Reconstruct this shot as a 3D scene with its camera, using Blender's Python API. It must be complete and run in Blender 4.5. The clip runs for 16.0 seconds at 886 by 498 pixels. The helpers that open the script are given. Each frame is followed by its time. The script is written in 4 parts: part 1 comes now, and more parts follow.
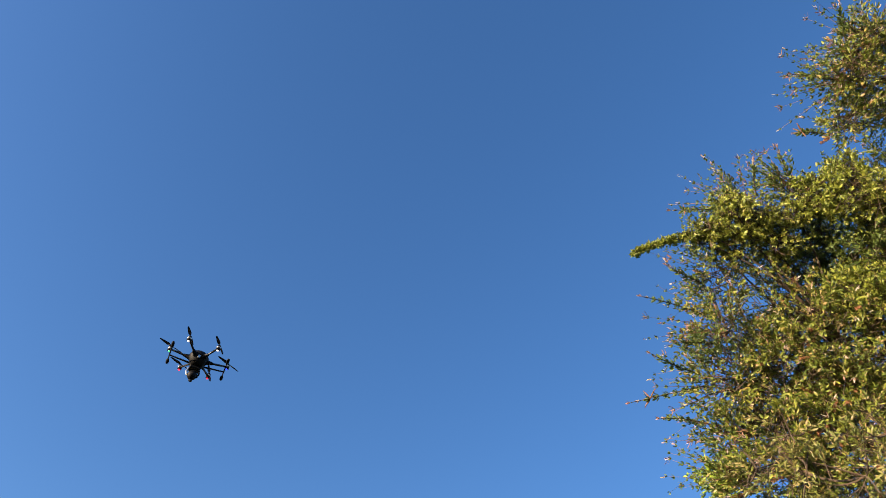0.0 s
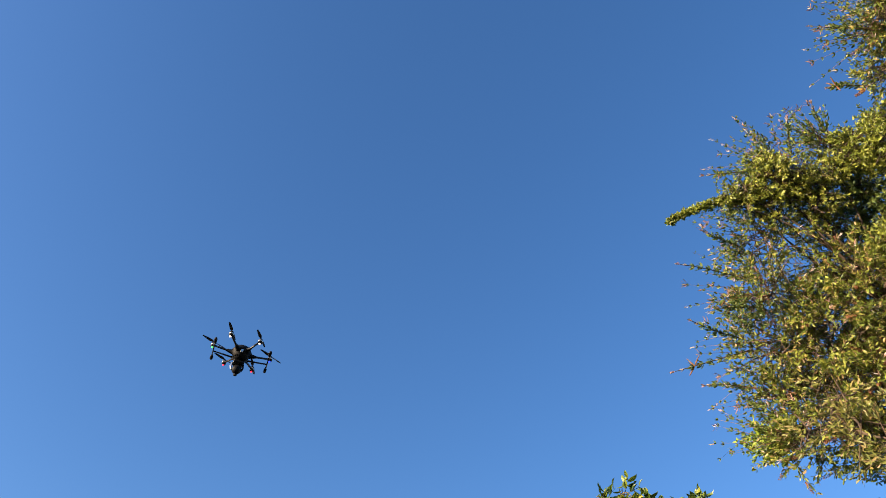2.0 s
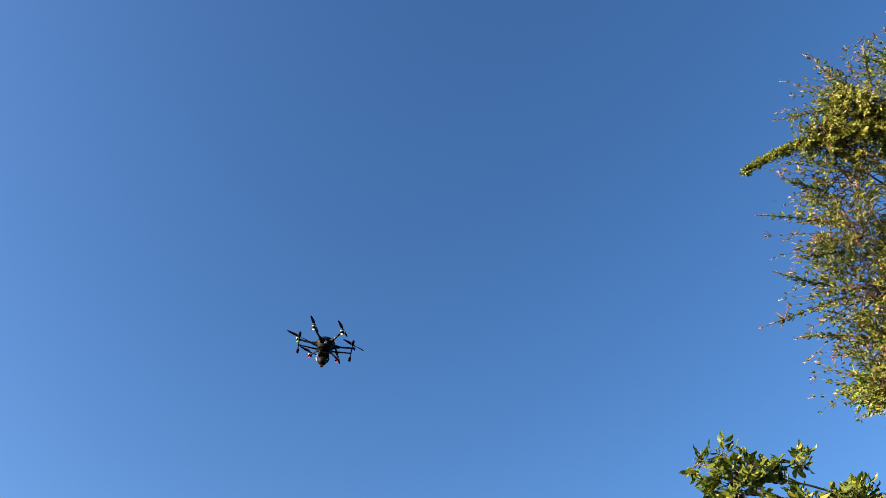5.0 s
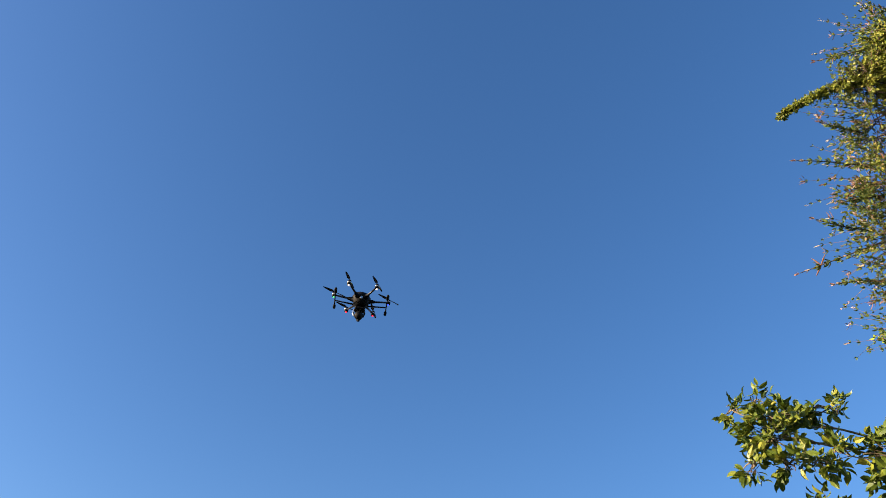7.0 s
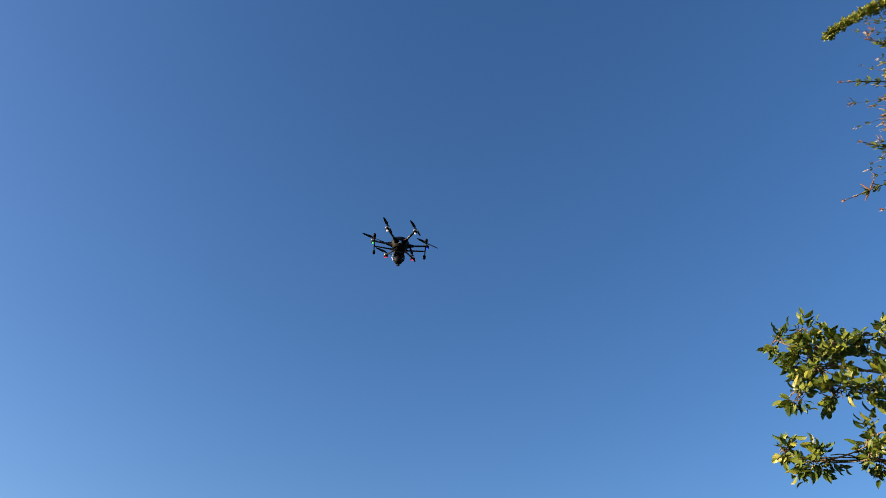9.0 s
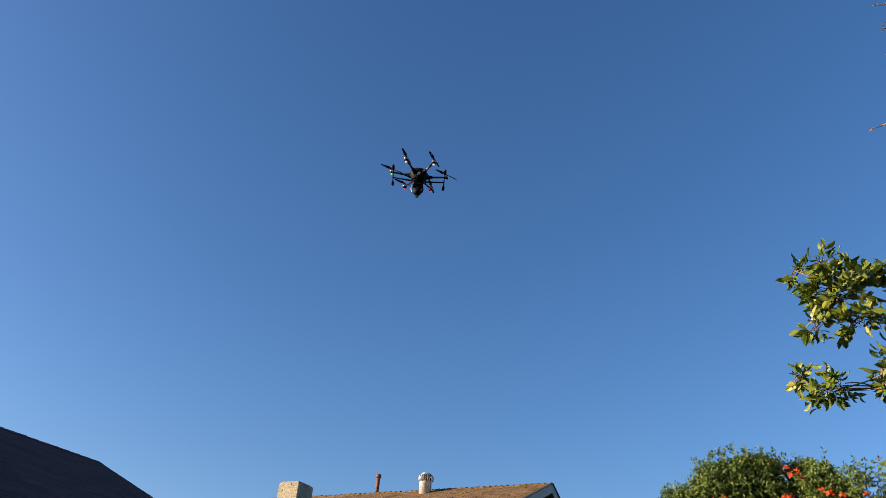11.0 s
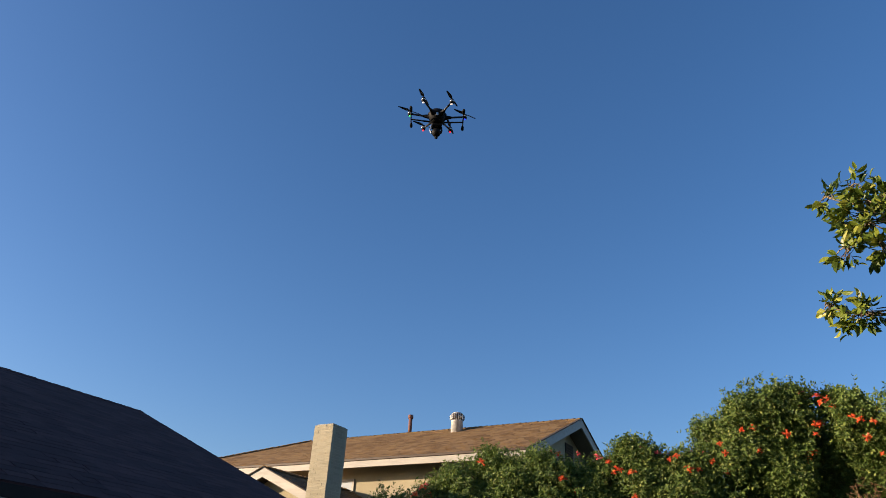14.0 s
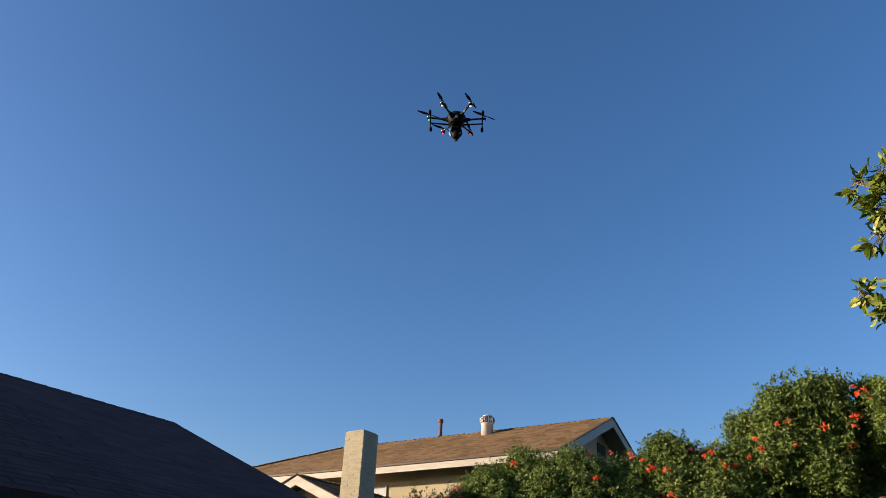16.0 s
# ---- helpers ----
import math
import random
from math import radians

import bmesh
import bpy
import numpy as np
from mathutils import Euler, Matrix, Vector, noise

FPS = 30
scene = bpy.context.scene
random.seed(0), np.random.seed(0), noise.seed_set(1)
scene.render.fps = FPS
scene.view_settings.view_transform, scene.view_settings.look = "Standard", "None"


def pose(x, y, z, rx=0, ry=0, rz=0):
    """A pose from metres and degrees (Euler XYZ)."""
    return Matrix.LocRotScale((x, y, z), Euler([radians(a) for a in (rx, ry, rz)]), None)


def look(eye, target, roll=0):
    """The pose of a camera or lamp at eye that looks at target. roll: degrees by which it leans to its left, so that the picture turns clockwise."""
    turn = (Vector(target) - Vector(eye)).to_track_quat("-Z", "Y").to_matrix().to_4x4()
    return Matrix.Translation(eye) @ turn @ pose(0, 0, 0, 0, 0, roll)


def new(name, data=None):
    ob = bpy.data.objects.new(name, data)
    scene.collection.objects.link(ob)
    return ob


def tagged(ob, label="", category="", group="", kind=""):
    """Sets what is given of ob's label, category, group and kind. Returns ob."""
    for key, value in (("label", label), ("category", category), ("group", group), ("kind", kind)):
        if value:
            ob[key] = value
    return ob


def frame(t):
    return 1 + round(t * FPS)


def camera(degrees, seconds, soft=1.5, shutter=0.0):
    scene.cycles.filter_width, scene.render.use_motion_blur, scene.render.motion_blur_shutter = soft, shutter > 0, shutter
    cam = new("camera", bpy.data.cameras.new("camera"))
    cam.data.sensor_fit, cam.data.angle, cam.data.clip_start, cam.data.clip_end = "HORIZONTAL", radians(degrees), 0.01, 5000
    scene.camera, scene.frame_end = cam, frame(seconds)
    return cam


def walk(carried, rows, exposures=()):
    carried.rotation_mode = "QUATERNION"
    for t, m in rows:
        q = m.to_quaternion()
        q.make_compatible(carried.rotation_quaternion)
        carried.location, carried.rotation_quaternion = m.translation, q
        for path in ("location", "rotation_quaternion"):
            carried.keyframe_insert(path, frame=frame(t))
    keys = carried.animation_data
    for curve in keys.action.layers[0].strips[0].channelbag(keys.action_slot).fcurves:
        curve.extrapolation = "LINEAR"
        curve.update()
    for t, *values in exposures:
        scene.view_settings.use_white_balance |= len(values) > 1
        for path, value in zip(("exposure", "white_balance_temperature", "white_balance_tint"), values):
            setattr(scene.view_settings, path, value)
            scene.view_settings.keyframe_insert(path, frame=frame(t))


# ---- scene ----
cam = camera(63.8, 16.0, soft=0.75)


def view(azimuth, elevation, roll, *eye):
    """From eye: degrees to the right of +y, degrees upward, degrees of lean."""
    a, e = radians(azimuth), radians(elevation)
    way = Vector((math.sin(a) * math.cos(e), math.cos(a) * math.cos(e), math.sin(e)))
    return look(eye, Vector(eye) + way, roll)


# seconds, azimuth, elevation, lean, x, y, z
PATH = [
    (0.0, 23.36, 50.66, 4.20, 0.072, 0.051, 1.638),
    (0.5, 22.69, 50.47, 4.57, 0.054, 0.028, 1.627),
    (1.0, 22.62, 49.86, 4.26, 0.037, 0.025, 1.630),
    (1.5, 21.96, 49.22, 3.82, 0.030, 0.050, 1.633),
    (2.0, 20.18, 48.96, 2.91, 0.027, 0.064, 1.641),
    (2.5, 18.05, 49.41, 2.52, 0.027, 0.073, 1.665),
    (3.0, 16.09, 49.36, 2.65, 0.003, 0.055, 1.668),
    (3.5, 14.08, 48.82, 2.95, 0.013, 0.040, 1.673),
    (4.0, 12.97, 47.97, 2.89, 0.002, 0.043, 1.677),
    (6.5, 10.59, 44.25, 3.96, 0.012, 0.034, 1.645),
    (7.0, 8.71, 42.66, 4.13, 0.016, 0.011, 1.643),
    (7.5, 6.11, 39.68, 4.18, 0.043, 0.007, 1.655),
    (8.0, 5.25, 38.64, 3.96, 0.022, 0.013, 1.639),
    (10.5, 5.00, 34.47, 4.32, 0.011, -0.005, 1.638),
    (11.0, 4.04, 32.26, 4.64, -0.000, -0.002, 1.623),
    (11.5, 2.81, 29.99, 4.34, -0.005, 0.004, 1.615),
    (12.0, 2.61, 28.47, 3.78, 0.000, -0.006, 1.613),
    (12.5, 3.18, 28.15, 3.30, 0.023, 0.029, 1.628),
    (13.0, 3.36, 28.69, 3.01, 0.023, 0.024, 1.624),
    (13.5, 2.98, 28.09, 3.12, 0.019, 0.034, 1.617),
    (14.0, 2.20, 27.63, 3.32, 0.013, 0.025, 1.616),
    (14.5, 1.86, 27.10, 2.80, -0.000, -0.000, 1.600),
    (15.0, 1.06, 27.24, 1.96, 0.038, 0.095, 1.638),
    (15.5, 0.25, 27.50, 2.41, 0.023, 0.057, 1.625),
    (16.0, 0.04, 27.83, 2.22, 0.010, 0.031, 1.610),
]
# seconds, stops, kelvin, tint
EXPOSURE = [(t, stops, 6800, 24) for t, stops in ((0.0, 1.76), (2.0, 1.81), (4.0, 1.72), (7.0, 1.64), (8.0, 1.43), (10.5, 1.30), (14.5, 1.19), (16.0, 1.20))]
walk(cam, [(t, view(*rest)) for t, *rest in PATH], EXPOSURE)

# ---- sky and sun ----
SUN_ELEVATION, SUN_AZIMUTH = 11.5, 267.5   # degrees; azimuth clockwise from +y
world = bpy.data.worlds.new("world")
scene.world = world
world.use_nodes = True
wn = world.node_tree.nodes
sky = wn.new("ShaderNodeTexSky")
sky.sky_type = "NISHITA"
sky.sun_disc = False
sky.sun_elevation, sky.sun_rotation = radians(SUN_ELEVATION), radians(SUN_AZIMUTH)
sky.air_density, sky.dust_density, sky.ozone_density, sky.altitude = 1.0, 1.2, 3.6, 50
wn["Background"].inputs["Strength"].default_value = 0.09
tone = wn.new("ShaderNodeHueSaturation")
tone.inputs["Saturation"].default_value = 1.15
world.node_tree.links.new(sky.outputs["Color"], tone.inputs["Color"])
world.node_tree.links.new(tone.outputs["Color"], wn["Background"].inputs["Color"])
sun_data = bpy.data.lights.new("sun", "SUN")
sun_data.energy, sun_data.angle, sun_data.color = 4.0, radians(0.5), (1.0, 0.86, 0.58)
sun = new("sun", sun_data)
sa, se = radians(SUN_AZIMUTH), radians(SUN_ELEVATION)
to_sun = Vector((math.sin(sa) * math.cos(se), math.cos(sa) * math.cos(se), math.sin(se)))
sun.matrix_world = look(to_sun * 50, (0, 0, 0))

# ---- materials ----
def material(name, rough=0.8, metal=0.0, specular=0.4):
    m = bpy.data.materials.new(name)
    m.use_nodes = True
    nodes, links = m.node_tree.nodes, m.node_tree.links
    shade = nodes["Principled BSDF"]
    shade.inputs["Roughness"].default_value = rough
    shade.inputs["Metallic"].default_value = metal
    shade.inputs["Specular IOR Level"].default_value = specular
    return m, nodes, links, shade


def ramp(nodes, links, source, stops):
    node = nodes.new("ShaderNodeValToRGB")
    while len(node.color_ramp.elements) < len(stops):
        node.color_ramp.elements.new(0.5)
    for el, (at, colour) in zip(node.color_ramp.elements, stops):
        el.position, el.color = at, (*colour, 1)
    links.new(source, node.inputs["Fac"])
    return node.outputs["Color"]


def noise_of(nodes, links, scale, detail=4.0, stretch=(1, 1, 1)):
    at = nodes.new("ShaderNodeTexCoord")
    turn = nodes.new("ShaderNodeMapping")
    turn.inputs["Scale"].default_value = stretch
    links.new(at.outputs["Object"], turn.inputs["Vector"])
    tex = nodes.new("ShaderNodeTexNoise")
    tex.inputs["Scale"].default_value, tex.inputs["Detail"].default_value = scale, detail
    links.new(turn.outputs["Vector"], tex.inputs["Vector"])
    return tex.outputs["Fac"]


def blend(nodes, links, mode, factor, a, b):
    mix = nodes.new("ShaderNodeMix")
    mix.data_type, mix.blend_type = "RGBA", mode
    mix.inputs["Factor"].default_value = factor
    links.new(a, mix.inputs["A"])
    links.new(b, mix.inputs["B"])
    return mix.outputs["Result"]


def relief(nodes, links, shade, height, distance, strength=0.6):
    bump = nodes.new("ShaderNodeBump")
    bump.inputs["Distance"].default_value, bump.inputs["Strength"].default_value = distance, strength
    links.new(height, bump.inputs["Height"])
    links.new(bump.outputs["Normal"], shade.inputs["Normal"])


def surface(name, dark, light, coarse, fine, rough=0.85, bump=0.002, metal=0.0, stretch=(1, 1, 1), specular=0.3):
    """Two scales of stain and grain between two colours, with a fine relief."""
    m, nodes, links, shade = material(name, rough, metal, specular)
    big, small = noise_of(nodes, links, coarse, 5, stretch), noise_of(nodes, links, fine, 6, stretch)
    a = ramp(nodes, links, big, ((0.3, dark), (0.7, light)))
    grain = ramp(nodes, links, small, ((0.3, (0.78, 0.78, 0.78)), (0.7, (1.0, 1.0, 1.0))))
    links.new(blend(nodes, links, "MULTIPLY", 1.0, a, grain), shade.inputs["Base Color"])
    relief(nodes, links, shade, small, bump)
    return m


def pieces(name, stops, fine, rough=0.9, bump=0.002, island=False, specular=0.2):
    """A material whose colour differs from piece to piece, with grain and stains."""
    m, nodes, links, shade = material(name, rough, 0.0, specular)
    if island:
        chance = nodes.new("ShaderNodeNewGeometry").outputs["Random Per Island"]
    else:
        chance = nodes.new("ShaderNodeObjectInfo").outputs["Random"]
    a = ramp(nodes, links, chance, stops)
    small, big = noise_of(nodes, links, fine, 6), noise_of(nodes, links, 0.9, 3)
    grain = ramp(nodes, links, small, ((0.3, (0.72, 0.72, 0.72)), (0.72, (1.0, 1.0, 1.0))))
    stain = ramp(nodes, links, big, ((0.3, (0.8, 0.79, 0.78)), (0.65, (1.0, 1.0, 1.0))))
    a = blend(nodes, links, "MULTIPLY", 1.0, a, grain)
    links.new(blend(nodes, links, "MULTIPLY", 1.0, a, stain), shade.inputs["Base Color"])
    relief(nodes, links, shade, small, bump)
    return m


def foliage(name, stops, rough=0.45, through_light=0.25, specular=0.4):
    """Leaves: colour from leaf to leaf, some light passing through."""
    m, nodes, links, shade = material(name, rough, 0.0, specular)
    chance = nodes.new("ShaderNodeNewGeometry").outputs["Random Per Island"]
    a = ramp(nodes, links, chance, stops)
    patch = ramp(nodes, links, noise_of(nodes, links, 2.2, 3), ((0.35, (0.8, 0.86, 0.8)), (0.65, (1.0, 1.0, 1.0))))
    colour = blend(nodes, links, "MULTIPLY", 1.0, a, patch)
    links.new(colour, shade.inputs["Base Color"])
    thin = nodes.new("ShaderNodeBsdfTranslucent")
    links.new(colour, thin.inputs["Color"])
    mix = nodes.new("ShaderNodeMixShader")
    mix.inputs["Fac"].default_value = through_light
    links.new(shade.outputs["BSDF"], mix.inputs[1])
    links.new(thin.outputs["BSDF"], mix.inputs[2])
    links.new(mix.outputs["Shader"], nodes["Material Output"].inputs["Surface"])
    return m


TAN = ((0.0, (0.14, 0.082, 0.038)), (0.3, (0.205, 0.126, 0.060)), (0.7, (0.265, 0.170, 0.083)), (1.0, (0.17, 0.10, 0.046)))
DARK = ((0.0, (0.062, 0.030, 0.030)), (0.5, (0.077, 0.037, 0.037)), (1.0, (0.094, 0.046, 0.045)))
M_TAN_PIECE = pieces("tan_shingle", TAN, 60)
M_TAN = pieces("tan_shingle_field", TAN, 60, island=True)
M_DARK_PIECE = pieces("dark_shingle", DARK, 60)
M_DARK = pieces("dark_shingle_field", DARK, 60, island=True)
M_DECK = surface("roof_underlay", (0.05, 0.04, 0.03), (0.08, 0.06, 0.05), 3, 40)
M_STUCCO = surface("cream_stucco", (0.34, 0.295, 0.195), (0.43, 0.375, 0.255), 1.5, 45, 0.95, 0.004)
M_TRIM = surface("white_painted_wood", (0.36, 0.335, 0.285), (0.41, 0.38, 0.33), 1, 12, 0.6, 0.0008, stretch=(0.2, 1, 1))
M_SOFFIT = surface("brown_painted_wood", (0.10, 0.075, 0.055), (0.15, 0.11, 0.08), 3, 30, 0.7, 0.001)
M_EDGE = surface("brown_metal_edge", (0.040, 0.022, 0.012), (0.060, 0.034, 0.020), 3, 30, 0.6, 0.0005)
M_BEIGE = surface("beige_painted_board", (0.22, 0.18, 0.13), (0.28, 0.23, 0.17), 3, 30, 0.8, 0.001)
M_BRICK = pieces("cream_painted_brick", ((0.0, (0.38, 0.34, 0.245)), (0.5, (0.41, 0.37, 0.27)), (1.0, (0.445, 0.40, 0.295))), 50, 0.9, 0.003)
M_BRICK_REST = pieces("cream_painted_brick_rest", ((0.0, (0.38, 0.34, 0.245)), (1.0, (0.445, 0.40, 0.295))), 50, 0.9, 0.003, island=True)
M_MORTAR = surface("mortar", (0.36, 0.32, 0.23), (0.41, 0.365, 0.265), 4, 60, 0.95, 0.003)
M_CONCRETE = surface("concrete", (0.30, 0.28, 0.25), (0.42, 0.39, 0.34), 3, 40, 0.95, 0.004)
M_STEEL = surface("galvanised_steel", (0.55, 0.53, 0.51), (0.72, 0.70, 0.67), 6, 40, 0.42, 0.0006, metal=0.35)
M_RUST = surface("red_brown_painted_pipe", (0.15, 0.06, 0.045), (0.23, 0.10, 0.07), 5, 40, 0.7, 0.001)
M_DARK_WOOD = surface("dark_painted_wood", (0.012, 0.008, 0.008), (0.02, 0.014, 0.013), 3, 30, 0.7, 0.001)
M_GUTTER = surface("pale_grey_gutter_paint", (0.36, 0.36, 0.36), (0.46, 0.46, 0.46), 3, 30, 0.5, 0.0006)
M_GROUND = surface("lawn_soil", (0.07, 0.08, 0.03), (0.19, 0.155, 0.09), 0.6, 9, 0.95, 0.02)
M_BARK = surface("grey_brown_bark", (0.09, 0.065, 0.045), (0.20, 0.15, 0.105), 4, 45, 0.9, 0.006, stretch=(1, 1, 0.25))
M_TWIG = surface("twig_bark", (0.05, 0.035, 0.022), (0.12, 0.08, 0.05), 8, 60, 0.8, 0.001)
M_BRANCH = surface("pale_branch_bark", (0.20, 0.15, 0.085), (0.33, 0.25, 0.15), 8, 60, 0.8, 0.001)
M_DRY = surface("dry_stem", (0.16, 0.08, 0.04), (0.30, 0.16, 0.08), 8, 60, 0.85, 0.001)
M_BB = foliage("bottlebrush_leaf", ((0.0, (0.07, 0.10, 0.017)), (0.35, (0.165, 0.205, 0.030)), (0.75, (0.29, 0.31, 0.048)), (0.92, (0.35, 0.23, 0.075)), (1.0, (0.46, 0.33, 0.19))))
M_BB_DENSE = foliage("yellow_green_leaf", ((0.0, (0.10, 0.135, 0.020)), (0.5, (0.25, 0.285, 0.040)), (0.9, (0.37, 0.37, 0.06)), (1.0, (0.43, 0.38, 0.14))))
# deep green of the outer shoots; also shade put into the inner crown's colour
M_BB_DARK = foliage("deep_green_and_shade_leaf", ((0.0, (0.05, 0.085, 0.022)), (0.7, (0.14, 0.19, 0.04)), (1.0, (0.24, 0.26, 0.06))))
M_LIME = foliage("lime_green_leaf", ((0.0, (0.17, 0.25, 0.03)), (1.0, (0.34, 0.42, 0.05))))
M_BRONZE = foliage("bronze_green_leaf", ((0.0, (0.13, 0.15, 0.03)), (0.5, (0.22, 0.22, 0.05)), (1.0, (0.34, 0.23, 0.10))))
M_NEW = foliage("pink_new_leaf", ((0.0, (0.48, 0.22, 0.17)), (0.4, (0.55, 0.38, 0.31)), (1.0, (0.66, 0.58, 0.50))), 0.6)
M_SEED = foliage("red_brown_spike", ((0.0, (0.20, 0.08, 0.035)), (1.0, (0.34, 0.15, 0.07))), 0.8, 0.2)
M_CITRUS = foliage("citrus_leaf", ((0.0, (0.05, 0.09, 0.013)), (0.45, (0.12, 0.165, 0.02)), (0.85, (0.22, 0.25, 0.03)), (1.0, (0.36, 0.33, 0.05))), 0.42, 0.2)
M_HEDGE = foliage("honeysuckle_leaf", ((0.0, (0.055, 0.10, 0.020)), (0.5, (0.12, 0.18, 0.036)), (0.9, (0.195, 0.25, 0.053)), (1.0, (0.30, 0.32, 0.085))), 0.5, 0.28, 0.3)
M_FLOWER = foliage("orange_red_petal", ((0.0, (0.75, 0.07, 0.02)), (0.6, (0.85, 0.13, 0.03)), (1.0, (0.85, 0.2, 0.05))), 0.5)
M_FLOWER_PINK = foliage("pink_red_petal", ((0.0, (0.75, 0.10, 0.12)), (1.0, (0.85, 0.2, 0.2))), 0.5)
M_BLACK = surface("black_plastic", (0.0035, 0.0035, 0.004), (0.006, 0.006, 0.007), 20, 200, 0.6, 0.0002, specular=0.15)
M_CARBON = surface("carbon_tube", (0.012, 0.012, 0.013), (0.025, 0.025, 0.027), 30, 300, 0.35, 0.0001)
M_SILVER = surface("silver_motor", (0.55, 0.54, 0.52), (0.75, 0.74, 0.72), 20, 200, 0.3, 0.0001, metal=0.9)
M_BLADE = surface("dark_blade", (0.02, 0.02, 0.022), (0.04, 0.04, 0.045), 20, 150, 0.5, 0.0001)


def glow(name, colour, strength):
    m, nodes, links, shade = material(name, 0.4)
    shade.inputs["Base Color"].default_value = (*colour, 1)
    shade.inputs["Emission Color"].default_value = (*colour, 1)
    shade.inputs["Emission Strength"].default_value = strength
    return m


M_RED, M_GREEN, M_BLUE = glow("red_light", (1, 0.03, 0.06), 0.45), glow("green_light", (0.05, 0.9, 0.25), 0.35), glow("blue_light", (0.03, 0.08, 1), 0.6)
M_WHITE_LAMP = glow("white_light", (1.0, 0.96, 0.9), 0.22)
M_LENS, _n, _l, _s = material("camera_glass", 0.05, 0.0, 0.8)
_s.inputs["Base Color"].default_value = (0.01, 0.01, 0.012, 1)
M_PANE, _n, _l, _s = material("window_glass", 0.04, 0.0, 0.6)
_s.inputs["Base Color"].default_value = (0.35, 0.38, 0.40, 1)

# ---- mesh helpers ----
def part(name, bm, mat, parent=None, label="", smooth=False):
    """Links a bmesh as one mesh object under a thing or a part."""
    mesh = bpy.data.meshes.new(name)
    bm.to_mesh(mesh)
    bm.free()
    mesh.materials.append(mat)
    if smooth:
        mesh.polygons.foreach_set("use_smooth", [True] * len(mesh.polygons))
    ob = new(name, mesh)
    ob.parent = parent
    return tagged(ob, label) if label else ob


def raw_part(name, verts, faces, mat, parent=None, label="", kind=""):
    mesh = bpy.data.meshes.new(name)
    mesh.from_pydata(verts, [], faces)
    mesh.update()
    mesh.materials.append(mat)
    ob = new(name, mesh)
    ob.parent = parent
    return tagged(ob, label, kind=kind)


def empty(name, m, label, category, group="", kind=""):
    ob = new(name)
    ob.matrix_world = m
    return tagged(ob, label, category, group, kind)


def box(x0, x1, y0, y1, z0, z1, bevel=0.0, bm=None):
    own = bm is None
    bm = bm or bmesh.new()
    made = bmesh.ops.create_cube(bm, size=1.0, matrix=Matrix.Translation(((x0 + x1) / 2, (y0 + y1) / 2, (z0 + z1) / 2)) @ Matrix.Diagonal((x1 - x0, y1 - y0, z1 - z0, 1)))
    if bevel:
        edges = {e for v in made["verts"] for e in v.link_edges}
        bmesh.ops.bevel(bm, geom=list(edges), offset=bevel, segments=1, affect="EDGES")
    return bm


def prism(points, way, bm=None):
    """A flat polygon pushed along a vector."""
    bm = bm or bmesh.new()
    a = [bm.verts.new(p) for p in points]
    b = [bm.verts.new(Vector(p) + Vector(way)) for p in points]
    n = len(a)
    bm.faces.new(a)
    bm.faces.new(b[::-1])
    for i in range(n):
        bm.faces.new((a[i], b[i], b[(i + 1) % n], a[(i + 1) % n]))
    bmesh.ops.recalc_face_normals(bm, faces=bm.faces)
    return bm


def tube(points, radii, sides=8, bm=None):
    """A tapered round limb along points."""
    bm = bm or bmesh.new()
    points = [Vector(p) for p in points]
    rings = []
    for i, p in enumerate(points):
        way = (points[min(i + 1, len(points) - 1)] - points[max(i - 1, 0)]).normalized()
        side = way.orthogonal().normalized() if not rings else (last - way * last.dot(way)).normalized()
        last = side
        other = way.cross(side)
        rings.append([bm.verts.new(p + (side * math.cos(2 * math.pi * k / sides) + other * math.sin(2 * math.pi * k / sides)) * radii[i]) for k in range(sides)])
    for a, b in zip(rings, rings[1:]):
        for k in range(sides):
            bm.faces.new((a[k], a[(k + 1) % sides], b[(k + 1) % sides], b[k]))
    bm.faces.new(rings[0][::-1])
    bm.faces.new(rings[-1])
    return bm


def lathe(profile, sides=24, at=(0, 0, 0), bm=None):
    """A turned form from (radius, height) pairs."""
    bm = bm or bmesh.new()
    rings = [[bm.verts.new((at[0] + r * math.cos(2 * math.pi * k / sides), at[1] + r * math.sin(2 * math.pi * k / sides), at[2] + z)) for k in range(sides)] for r, z in profile]
    for a, b in zip(rings, rings[1:]):
        for k in range(sides):
            bm.faces.new((a[k], a[(k + 1) % sides], b[(k + 1) % sides], b[k]))
    bm.faces.new(rings[0][::-1])
    bm.faces.new(rings[-1])
    return bm


def bend(a, b, sag, steps=6):
    """A gently bowed line from a to b."""
    a, b = Vector(a), Vector(b)
    return [a.lerp(b, i / steps) + Vector(sag) * (4 * i / steps * (1 - i / steps)) for i in range(steps + 1)]


# ---- foliage helpers ----
rng = np.random.default_rng(7)


def unit(v):
    return v / (np.linalg.norm(v, axis=-1, keepdims=True) + 1e-9)


